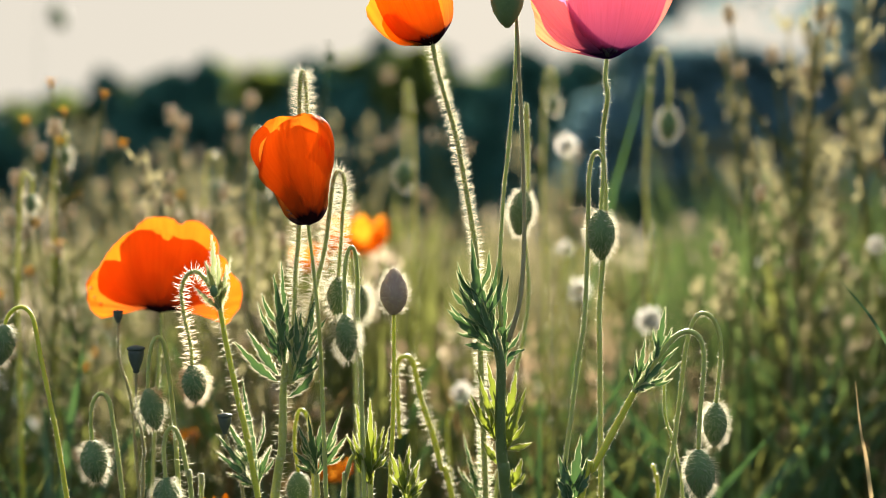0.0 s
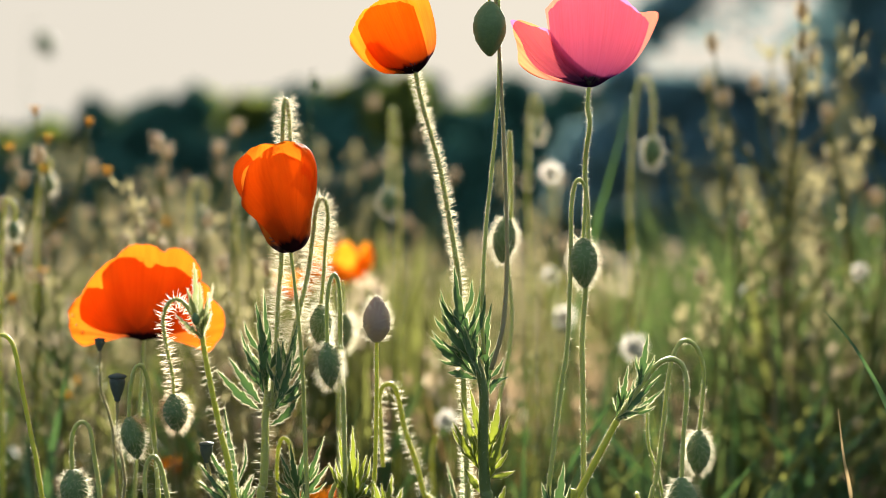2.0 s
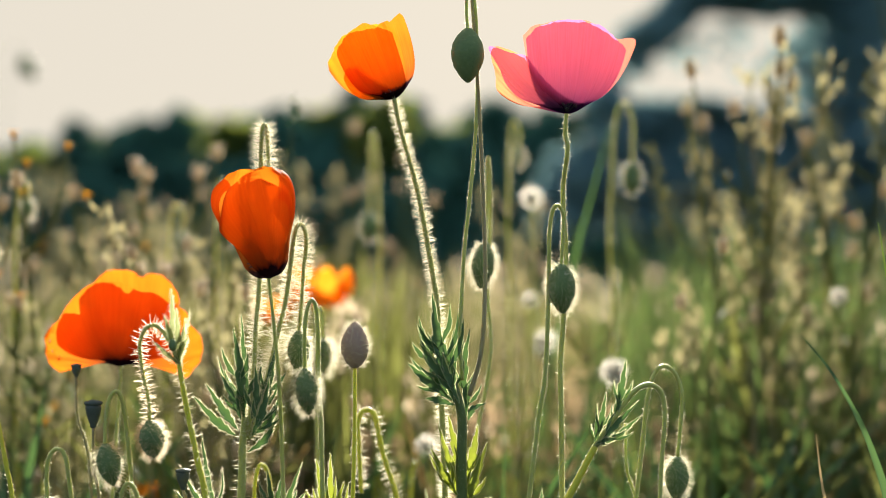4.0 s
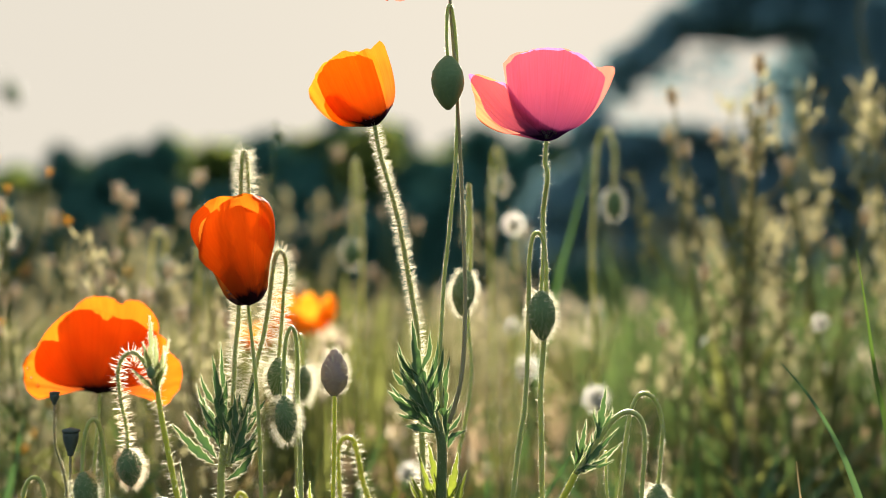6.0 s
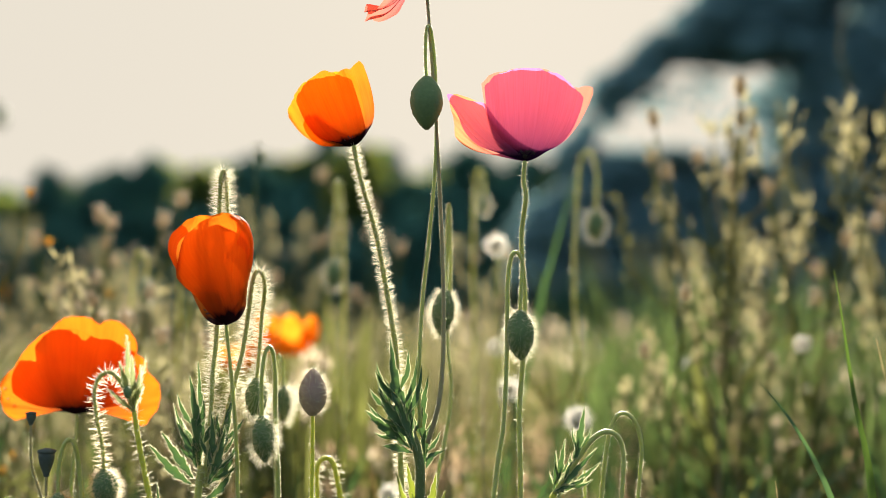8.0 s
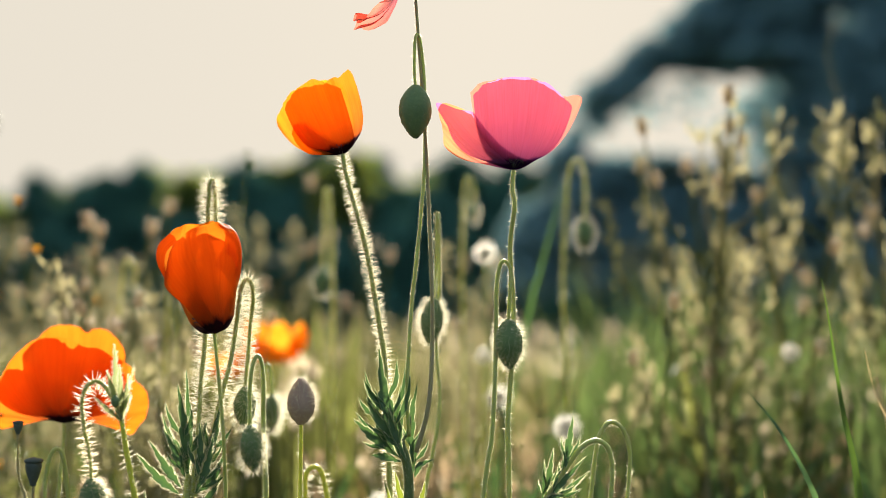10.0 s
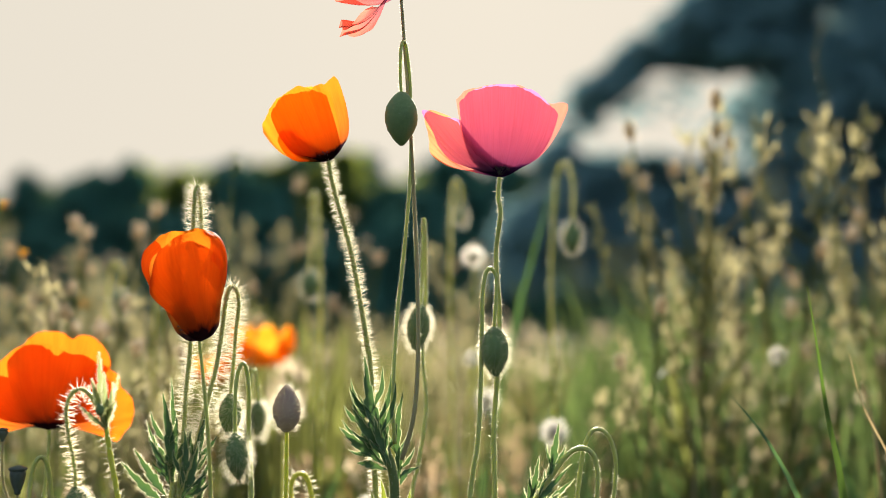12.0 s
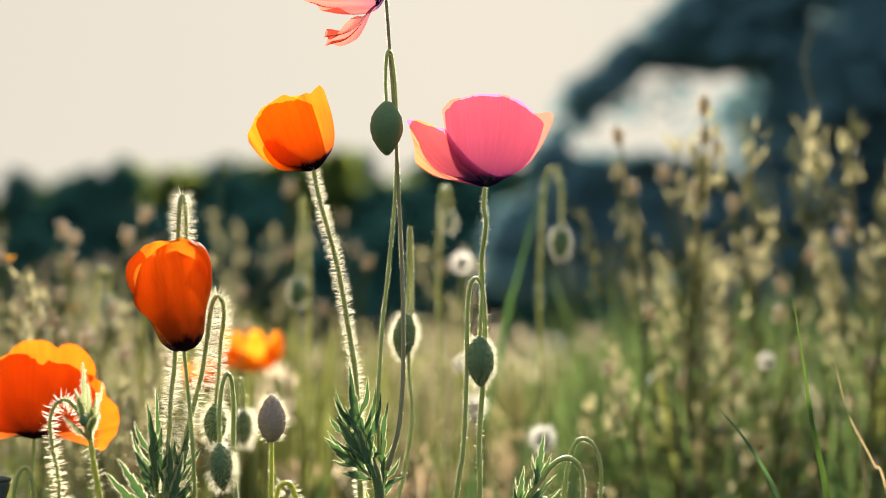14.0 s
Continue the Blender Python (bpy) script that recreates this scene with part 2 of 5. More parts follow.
def ground_material():
    m, nodes, links = material("meadow_soil")
    a = noise_node(nodes, links, 1.3, 6.0)
    b = noise_node(nodes, links, 45.0, 6.0)
    c1 = ramp(nodes, [(0.35, (0.035, 0.05, 0.018)), (0.65, (0.10, 0.095, 0.045))])
    c2 = ramp(nodes, [(0.3, (0.5, 0.5, 0.5)), (0.7, (1, 1, 1))])
    links.new(a.outputs[0], c1.inputs[0])
    links.new(b.outputs[0], c2.inputs[0])
    mul = nodes.new("ShaderNodeMixRGB")
    mul.blend_type = "MULTIPLY"
    mul.inputs[0].default_value = 1.0
    links.new(c1.outputs[0], mul.inputs[1])
    links.new(c2.outputs[0], mul.inputs[2])
    p = nodes.new("ShaderNodeBsdfPrincipled")
    p.inputs["Roughness"].default_value = 0.95
    links.new(mul.outputs[0], p.inputs["Base Color"])
    bp = nodes.new("ShaderNodeBump")
    bp.inputs["Distance"].default_value = 0.02
    links.new(b.outputs[0], bp.inputs["Height"])
    links.new(bp.outputs[0], p.inputs["Normal"])
    out = nodes.new("ShaderNodeOutputMaterial")
    links.new(p.outputs[0], out.inputs[0])
    return m


M_GROUND = ground_material()

# ---- shape tools ----
rnd = random.Random(7)
UP = Vector((0, 0, 1))


def smooth_line(points, steps=8):
    """Catmull-Rom line through the points."""
    p = [Vector(q) for q in points]
    if len(p) == 2:
        return [p[0].lerp(p[1], i / steps) for i in range(steps + 1)]
    p = [p[0] * 2 - p[1]] + p + [p[-1] * 2 - p[-2]]
    out = []
    for i in range(1, len(p) - 2):
        a, b, c, d = p[i - 1:i + 3]
        for k in range(steps):
            t = k / steps
            out.append(0.5 * (2 * b + (c - a) * t + (2 * a - 5 * b + 4 * c - d) * t * t + (3 * b - a - 3 * c + d) * t ** 3))
    out.append(p[-2].copy())
    return out


def across(way):
    side = way.cross(UP)
    if side.length < 0.05:
        side = way.cross(Vector((0, 1, 0)))
    side.normalize()
    return side, side.cross(way).normalized()


class Shape:
    """Collects the faces of one mesh."""

    def __init__(self):
        self.v, self.f, self.uv = [], [], {}

    def tube(self, line, r0, r1, sides=7, wobble=0.0):
        base, n = len(self.v), len(line)
        side = None
        for i, p in enumerate(line):
            way = (line[min(i + 1, n - 1)] - line[max(i - 1, 0)]).normalized()
            if side is None:
                side, _ = across(way)
            side = (side - way * side.dot(way)).normalized()
            lift = way.cross(side)
            r = r0 + (r1 - r0) * i / (n - 1)
            r *= 1 + wobble * noise.noise(p * 260)
            for k in range(sides):
                a = 2 * math.pi * k / sides
                self.v.append(p + (side * math.cos(a) + lift * math.sin(a)) * r)
        for i in range(n - 1):
            for k in range(sides):
                j = (k + 1) % sides
                self.f.append((base + i * sides + k, base + i * sides + j, base + (i + 1) * sides + j, base + (i + 1) * sides + k))
        self.f.append(tuple(base + k for k in reversed(range(sides))))
        self.f.append(tuple(base + (n - 1) * sides + k for k in range(sides)))
        return self

    def hair(self, root, tip, r, bend=None):
        """A fine flat bristle."""
        way = (tip - root).normalized()
        side, lift = across(way)
        a = rnd.random() * 6.283
        side = side * math.cos(a) + lift * math.sin(a)
        b = len(self.v)
        mid = root.lerp(tip, 0.55) + (bend or Vector((0, 0, 0)))
        self.v += [root - side * r, root + side * r, mid - side * r * 0.8, mid + side * r * 0.8, tip]
        self.f += [(b, b + 1, b + 3, b + 2), (b + 2, b + 3, b + 4)]
        return self

    def blade(self, line, width, normal, teeth=0, depth=0.35, fold=0.35, thick=0.0004, seed=0, belly=0.34):
        """A thin leaf blade folded along its midrib, pointed at its tip, with toothed edges."""
        n = len(line) - 1
        b = len(self.v)
        for i, p in enumerate(line):
            t = i / n
            way = (line[min(i + 1, n)] - line[max(i - 1, 0)]).normalized()
            side = way.cross(normal).normalized()
            face = side.cross(way)
            w = width * 0.5 * (0.05 + 0.95 * ((t / belly) ** 0.8 if t < belly else ((1 - t) / (1 - belly)) ** 1.0))
            wl = wr = w
            if teeth:
                wl *= 1 - depth * (1 - (t * teeth + seed * 0.37) % 1.0)
                wr *= 1 - depth * (1 - (t * teeth + seed * 0.37 + 0.45) % 1.0)
            if i == n:
                wl = wr = width * 0.01
            up = face * (w * fold)
            self.v += [p - side * wl + up, p - face * thick, p + side * wr + up]
        for i in range(n):
            a = b + i * 3
            self.f += [(a, a + 1, a + 4, a + 3), (a + 1, a + 2, a + 5, a + 4)]
        return self

    def egg(self, top, way, length, width, rings=14, sides=16, point=0.5, seam=0.0, lumpy=0.03):
        """A bud's body, hung at top and pointing along way."""
        side, lift = across(way)
        b = len(self.v)
        for i in range(rings + 1):
            t = i / rings
            r = math.sin(math.pi * (0.03 + 0.95 * t) ** (0.78 + 0.25 * point)) ** 0.72 * width * 0.5
            for k in range(sides):
                a = 2 * math.pi * k / sides
                s = 1 + seam * (abs(math.sin(a)) ** 14) * -1.0
                q = top + way * (t * length) + (side * math.cos(a) + lift * math.sin(a)) * r * s
                q += (side * math.cos(a) + lift * math.sin(a)) * width * lumpy * noise.noise(q * 420)
                self.v.append(q)
        for i in range(rings):
            for k in range(sides):
                j = (k + 1) % sides
                self.f.append((b + i * sides + k, b + i * sides + j, b + (i + 1) * sides + j, b + (i + 1) * sides + k))
        self.f.append(tuple(b + k for k in reversed(range(sides))))
        self.f.append(tuple(b + rings * sides + k for k in range(sides)))
        return self

    def build(self, name, mat, parent=None, label="", at=None, smooth=True):
        origin = at if at is not None else (parent_place(parent) if parent else Vector((0, 0, 0)))
        me = bpy.data.meshes.new(name)
        me.from_pydata([tuple(Vector(p) - origin) for p in self.v], [], self.f)
        if self.uv:
            layer = me.uv_layers.new(name="UVMap")
            for loop in me.loops:
                layer.data[loop.index].uv = self.uv.get(loop.vertex_index, (0, 0))
        me.materials.append(mat)
        if smooth:
            me.polygons.foreach_set("use_smooth", [True] * len(me.polygons))
        me.update()
        ob = new(name, me)
        if parent:
            ob.parent = parent
        else:
            ob.location = origin
        if label:
            tagged(ob, label=label)
        return ob


PLACES = {}


def parent_place(ob):
    while ob.parent:
        ob = ob.parent
    return PLACES[ob.name]


def thing(name, x, y, label, category, group="", z=0.0):
    ob = new(name)
    ob.location = (x, y, z)
    ob.empty_display_size = 0.02
    PLACES[ob.name] = Vector((x, y, z))
    return tagged(ob, label, category, group)


def to_ground(points):
    """The stem's points, carried on down to the soil along its last stretch."""
    p = [Vector(q) for q in points]
    if p[-1].z > 0.02:
        way = p[-1] - p[-2]
        slope = Vector((way.x, way.y, 0)) / max(0.02, -way.z)
        slope = slope * min(1.0, 0.25 / max(slope.length, 0.01))
        z0 = p[-1].z
        p.append(p[-1] + Vector((slope.x * z0 * 0.4, slope.y * z0 * 0.4 + 0.004, -z0 * 0.5)))
        p.append(p[-1] + Vector((slope.x * z0 * 0.2, slope.y * z0 * 0.2 + 0.004, -z0 * 0.5 - 0.01)))
    return p


def dew_material():
    m, nodes, links = material("dew")
    p = nodes.new("ShaderNodeBsdfPrincipled")
    p.inputs["Roughness"].default_value, p.inputs["IOR"].default_value = 0.02, 1.33
    p.inputs["Transmission Weight"].default_value = 1.0
    out = nodes.new("ShaderNodeOutputMaterial")
    links.new(p.outputs[0], out.inputs[0])
    return m


M_DEW = dew_material()


# ---- parts of the plants ----


def stem(parent, points, r=0.001, r_low=None, mat=None, hair=0.0, per_cm=10, hair_mat=None, hair_r=0.00011, lean=0.0, name="stem", floor=0.15):
    """A round stem down to the soil, with hairs that stand off it."""
    line = smooth_line(points)
    s = Shape().tube(line, r * 0.86, (r_low or r * 1.15) * 0.9, 8, 0.10)
    ob = s.build(name, mat or M_STEM, parent)
    if hair > 0:
        h = Shape()
        for i in range(len(line) - 1):
            a, b = line[i], line[i + 1]
            if a.z < floor:
                continue
            way = (b - a).normalized()
            side, lift = across(way)
            count = (b - a).length * 100 * per_cm
            count = int(count) + (rnd.random() < count % 1)
            for _ in range(count):
                p = a.lerp(b, rnd.random())
                ang = rnd.random() * 6.283
                out = side * math.cos(ang) + lift * math.sin(ang)
                out = (out - way * (lean + rnd.uniform(-0.35, 0.35)) + UP * rnd.uniform(-0.05, 0.2)).normalized()
                ln = hair * rnd.uniform(0.55, 1.15)
                h.hair(p + out * r * 0.8, p + out * (r + ln), hair_r, UP * ln * rnd.uniform(-0.08, 0.14))
            # a close down of very short hairs along the whole stem
            for _ in range(int((b - a).length * 100 * 64 + rnd.random()) if a.y < 0.66 else 0):
                p = a.lerp(b, rnd.random())
                ang = rnd.random() * 6.283
                out = (side * math.cos(ang) + lift * math.sin(ang) - way * rnd.uniform(-0.3, 0.3)).normalized()
                h.hair(p + out * r * 0.85, p + out * (r + rnd.uniform(0.0004, 0.0010)), 0.00006)
        h.build("hairs", hair_mat or M_HAIR, ob, "pale bristly hairs lit from behind")
    return ob


def bud(parent, top, way, length=0.0215, width=0.0125, mat=None, hair=0.004, count=1300, hair_mat=None, name="bud"):
    """A closed poppy bud: two sepals with a seam, a short collar, and bristles that point to its tip."""
    top, way = Vector(top), Vector(way).normalized()
    s = Shape().egg(top, way, length, width, seam=0.06)
    ob = s.build(name, mat or M_BUD, parent)
    h = Shape()
    side, lift = across(way)
    for _ in range(int(count * 1.15)):
        t = rnd.random() * 0.97 + 0.02
        r = math.sin(math.pi * (0.03 + 0.95 * t) ** 0.9) ** 0.72 * width * 0.5
        a = rnd.random() * 6.283
        out = side * math.cos(a) + lift * math.sin(a)
        root = top + way * (t * length) + out * r * 0.96
        d = (out * math.sin(0.35 + 2.3 * t * 0.9) * 1.0 + out * 0.35 + way * (t * 1.5 - 0.25) + Vector((rnd.uniform(-.3, .3), rnd.uniform(-.3, .3), rnd.uniform(-.3, .3)))).normalized()
        ln = hair * rnd.uniform(0.5, 1.1)
        h.hair(root, root + d * ln, 0.00005, way * ln * -0.06)
    h.build("hairs", hair_mat or M_HAIR, ob, "pale bristly hairs lit from behind")
    return ob


def nodding_bud(points, length=0.0215, width=0.0125, hang=None, label="", r=0.001, mat=None, bud_mat=None, hair=0.0022, per_cm=8,
                bud_hair=0.004, count=1150, hair_mat=None, root=None, lean=0.0, hair_r=0.00011):
    """A bud that hangs from a hooked stem. points run from the bud over the hook and down."""
    pts = to_ground(points) if root is None else [Vector(q) for q in points]
    if root is None:
        root = thing("poppy_bud", pts[-1].x, pts[-1].y, label or "green hairy poppy bud nodding on a hooked stem", "poppy bud", "poppy buds")
        PLACES[root.name].z = 0
    stem(root, pts, r, r * 1.3, mat, hair, per_cm, hair_mat, hair_r, lean)
    way = hang or (Vector(points[0]) - Vector(points[1])).normalized()
    bud(root, pts[0] - Vector(way) * 0.0006, way, length, width, bud_mat, bud_hair, count, hair_mat)
    return root


def upright_bud(points, length, width, label, mat=None, bud_mat=None, hair=0.0012, bud_hair=0.003, count=600, r=0.001, per_cm=8):
    pts = to_ground(points)
    root = thing("poppy_bud", pts[-1].x, pts[-1].y, label, "poppy bud", "poppy buds")
    stem(root, pts, r, r * 1.3, mat, hair, per_cm)
    bud(root, pts[0] - Vector((0, 0, 0.0006)), (0, 0, 1), length, width, bud_mat, bud_hair, count)
    return root


def seed_capsule(points, height, width, label):
    """A dry poppy capsule: ribbed cup under a flat toothed lid."""
    pts = to_ground(points)
    root = thing("poppy_seed_capsule", pts[-1].x, pts[-1].y, label, "seed capsule", "seed capsules")
    stem(root, pts, 0.0007, 0.001, M_STEM_BROWN, 0.0012, 5)
    s, n = Shape(), 20
    top = Vector(pts[0])
    for t, w in ((-0.02, 0.2), (0.03, 0.42), (0.1, 0.36), (0.22, 0.55), (0.45, 0.82), (0.68, 0.98), (0.82, 0.92)):
        for k in range(n):
            a = 2 * math.pi * k / n
            rr = width / 2 * w * (1 + 0.06 * (k % 2))
            s.v.append(top + Vector((math.cos(a) * rr, math.sin(a) * rr, t * height)))
    rows_n = 7
    for i in range(rows_n - 1):
        for k in range(n):
            j = (k + 1) % n
            s.f.append((i * n + k, i * n + j, i * n + n + j, i * n + n + k))
    s.f.append(tuple(range((rows_n - 1) * n, rows_n * n)))
    s.build("capsule", M_CAPSULE, root)
    lid = Shape()
    for t, w in ((0.80, 0.9), (0.86, 1.12), (0.93, 1.0), (1.0, 0.15)):
        for k in range(n):
            a = 2 * math.pi * k / n
            rr = width / 2 * w * (1 + 0.10 * (k % 2))
            lid.v.append(top + Vector((math.cos(a) * rr, math.sin(a) * rr, t * height)))
    for i in range(3):
        for k in range(n):
            j = (k + 1) % n
            lid.f.append((i * n + k, i * n + j, i * n + n + j, i * n + n + k))
    lid.f.append(tuple(range(3 * n, 4 * n)))
    lid.build("lid", M_CAPSULE, root, "dark toothed capsule lid")
    return root


def petal(parent, base, turn, phi, half, profile, ruffle=0.0012, notch=0.0, seed=0, mat=None, curl=0.0, lop=0.0, droop=0.36, size=1.0):
    """One petal: a fan round the flower's axis. profile: (radius, height) from foot to rim in metres; half: half of its angle in degrees."""
    line = smooth_line([(r * size, 0, z * size) for r, z in profile], 6)
    nv, nu = len(line) - 1, 26
    s = Shape()
    fan = math.radians(half)
    for sheet in (0,):
        for i, q in enumerate(line):
            v = i / nv
            grow = min(1.0, 0.35 + 0.9 * v)
            for k in range(nu + 1):
                u = 2 * k / nu - 1
                rim = 1 - (0.10 + droop * v) * abs(u) ** 2.6 - notch * math.exp(-(u / 0.16) ** 2) * v ** 3 - lop * u * v
                a = math.radians(phi) + u * fan * grow
                wave = noise.noise(Vector((u * 3.1 + seed * 9.7, v * 2.0, seed * 3.3)))
                fine = noise.noise(Vector((u * 4.0 + seed * 5.1, v * 2.5, seed * 1.7)))
                r = q.x * (0.7 + 0.3 * rim) + v * v * ruffle * (2.6 * wave + 1.0 * fine) + curl * v * v * abs(u) ** 2
                z = q.z * rim + v ** 3 * ruffle * (1.6 * noise.noise(Vector((u * 2.6 + seed, 4.0, seed))) + fine * 1.1)
                p = Vector((math.cos(a) * r, math.sin(a) * r, z))
                s.uv[len(s.v)] = ((u + 1) / 2 + seed * 1.37, v)
                s.v.append(Vector(base) + turn @ p)
    n1 = nu + 1
    for i in range(nv):
        for k in range(nu):
            a = i * n1 + k
            s.f.append((a, a + 1, a + n1 + 1, a + n1))
    return s.build("petal", mat or M_PETAL, parent)


def fan_petal(parent, base, at, reach, spread, foot=0.004, belly=1.3, cup=0.010, round_off=0.16, power=2.4, bumps=(), ruffle=0.0016, seed=0, mat=None, low=0.25, tilt=0.0):
    """One broad petal that spreads like a fan in the upright plane and is cupped towards the front (cup < 0) or the back.
    tilt turns the whole flower; at: how far the petal's middle leans to the east, spread: half of its fan, in degrees; reach: foot to rim; bumps: (u, width, height) of lobes and points on the rim."""
    s = Shape()
    nu, nv = 34, 20
    ct, st = math.cos(radians(tilt)), math.sin(radians(tilt))
    o = Vector(base)
    for i in range(nv + 1):
        v = i / nv
        for k in range(nu + 1):
            u = 2 * k / nu - 1
            r = reach * (1 - round_off * abs(u) ** power)
            for u0, w, h in bumps:
                r += h * math.exp(-((u - u0) / w) ** 2)
            r += ruffle * (noise.noise(Vector((u * 2.3 + seed * 7.1, seed * 1.9, 0))) * 0.9 + noise.noise(Vector((u * 6.5 + seed * 3.1, seed, 5))) * 0.4 + noise.noise(Vector((u * 17.0 + seed * 3.7, seed, 9))) * 0.28)
            a = radians(at + u * spread)
            x0, x2, z2 = foot * u, math.sin(a) * r, math.cos(a) * r
            x1, z1 = (x0 + x2) * 0.5 * belly, z2 * low
            x = (1 - v) ** 2 * x0 + 2 * v * (1 - v) * x1 + v * v * x2
            z = (1 - v) ** 2 * 0.5 * foot * u * u + 2 * v * (1 - v) * z1 + v * v * z2
            fold = noise.noise(Vector((u * 3.4 + seed * 5.3, v * 1.6, seed * 2.7)))
            crease = noise.noise(Vector((u * 9.0 + seed * 2.3, v * 1.2, seed * 4.1)))
            y = cup * math.sin(math.pi * min(1.0, 0.04 + v * 0.66)) * (1 - 0.55 * u * u) + ruffle * v * (1.7 * fold + 0.9 * crease)
            s.uv[len(s.v)] = ((u + 1) / 2 + seed * 1.37, v ** 0.8)
            s.v.append(o + Vector((x * ct + z * st, y, z * ct - x * st)))
    n1 = nu + 1
    for i in range(nv):
        for k in range(nu):
            a = i * n1 + k
            s.f.append((a, a + 1, a + n1 + 1, a + n1))
    return s.build("petal", mat or M_PETAL, parent)


def flower_heart(parent, base, turn, size=0.008):
    """The pale capsule in the flower, and the dark stamens round it."""
    s = Shape().egg(Vector(base) + turn @ Vector((0, 0, 0.001)), turn @ Vector((0, 0, 1)), size, size * 0.7, 8, 12)
    s.build("capsule", M_CAPSULE, parent)
    h = Shape()
    for _ in range(70):
        a, r = rnd.random() * 6.283, rnd.uniform(0.6, 1.3) * size
        p0 = Vector(base) + turn @ Vector((math.cos(a) * size * 0.3, math.sin(a) * size * 0.3, 0.001))
        p1 = Vector(base) + turn @ Vector((math.cos(a) * r, math.sin(a) * r, size * rnd.uniform(0.7, 1.1)))
        h.hair(p0, p1, 0.00012)
        h.egg(p1, (p1 - p0).normalized(), 0.0012, 0.0007, 3, 5, lumpy=0)
    tagged(h.build("stamens", M_STAMEN, parent), kind="stuff")


def leaf_lobe_line(a, b, sag, steps=10):
    a, b = Vector(a), Vector(b)
    mid = a.lerp(b, 0.5) + sag
    return smooth_line([a, mid, b], steps)


def cut_leaf(parent, a, b, width=0.006, lobes=3, mat=None, sag=(0, 0, 0), face=(0.2, -1, 0.25), fringe=0.0016, spread=0.42, name="leaf", seed=0, rim=0.00015):
    """A poppy leaf: a narrow midblade with long pointed lobes that lean forwards, an added pale strip for the backlit
    edge and a fringe of fine hairs.
    """
    a, b = Vector(a), Vector(b)
    a = a + Vector((rnd.uniform(-.0012, .0012), rnd.uniform(-.001, .001), rnd.uniform(-.004, .002)))
    sag = Vector(sag)
    face = (Vector(face) + Vector((rnd.uniform(-.5, .5), 0, rnd.uniform(-.3, .3)))).normalized()
    s, h, e = Shape(), Shape(), Shape()
    line = leaf_lobe_line(a, b, sag, 22)
    size = (b - a).length
    ahead = (b - a).normalized()
    side = ahead.cross(face).normalized()
    lines = [(line, width * 1.0, 0.45)]
    pairs = lobes
    for k in range(pairs):
        t = 0.24 + 0.26 * k / max(1, pairs - 1) + rnd.uniform(-.03, .03)
        for sign in (-1, 1):
            p = line[max(1, min(len(line) - 3, int(t * (len(line) - 1) + rnd.uniform(-1, 1))))]
            way = (ahead + side * sign * spread * rnd.uniform(0.7, 1.35) + face * rnd.uniform(-0.2, 0.2)).normalized()
            ln = size * (0.46 - 0.26 * t) * rnd.uniform(0.75, 1.25)
            end = p + way * ln + ahead * ln * 0.12
            lines.append((leaf_lobe_line(p, end, side * sign * ln * 0.10, 10), width * 0.50 * rnd.uniform(0.8, 1.15), 0.4))
    for n, (ln, w, belly) in enumerate(lines):
        first = len(s.v)
        s.blade(ln, w, (face + Vector((rnd.uniform(-.3, .3), 0, rnd.uniform(-.3, .3)))).normalized(), 5 if n == 0 else 2, 0.45, 0.5, 0.0002, n + seed, belly)
        count = len(ln)
        for off in (0, 2):
            edge = [Vector(s.v[first + 3 * i + off]) for i in range(count)]
            base = len(e.v)
            for i, p in enumerate(edge):
                out = (p - Vector(s.v[first + 3 * i + 1]))
                out = out.normalized() if out.length > 1e-6 else side
                e.v += [p - out * rim * 0.3, p + out * rim]
            for i in range(count - 1):
                e.f.append((base + 2 * i, base + 2 * i + 1, base + 2 * i + 3, base + 2 * i + 2))
            if fringe:
                for i in range(1, count - 1):
                    out = (edge[i] - Vector(s.v[first + 3 * i + 1])).normalized()
                    way = (edge[i + 1] - edge[i]).normalized()
                    for _ in range(2):
                        p = edge[i].lerp(edge[i + 1], rnd.random())
                        h.hair(p, p + (out + way * 0.6 + face * rnd.uniform(-.3, .3)).normalized() * fringe * rnd.uniform(0.5, 1.2), 0.00008)
    ob = s.build(name, mat or M_LEAF, parent)
    e.build("margin", M_RIM, ob, "pale strip added for the backlit leaf edge")
    if fringe:
        h.build("hairs", M_HAIR, ob)
    return ob


def lean(x=0.0, y=0.0, spin=0.0):
    """Turn of a flower: x leans it to the right, y towards the back, in degrees."""
    return (Euler((radians(-y), radians(x), 0)).to_matrix() @ Euler((0, 0, radians(spin))).to_matrix())


# ---- ground and far woods ----
g = Shape()
N = 40
for i in range(N + 1):
    for j in range(N + 1):
        x = math.copysign(abs(2 * i / N - 1) ** 3, 2 * i / N - 1) * 1500
        y = math.copysign(abs(2 * j / N - 1) ** 3, 2 * j / N - 1) * 1500
        g.v.append(Vector((x, y, 0.0 if math.hypot(x, y) < 12 else 0.05 * noise.noise(Vector((x * 0.1, y * 0.1, 0))))))
for i in range(N):
    for j in range(N):
        a = i * (N + 1) + j
        g.f.append((a, a + N + 1, a + N + 2, a + 1))
tagged(g.build("ground", M_GROUND), "rough meadow soil overgrown with grass and weeds", "ground", kind="structure")


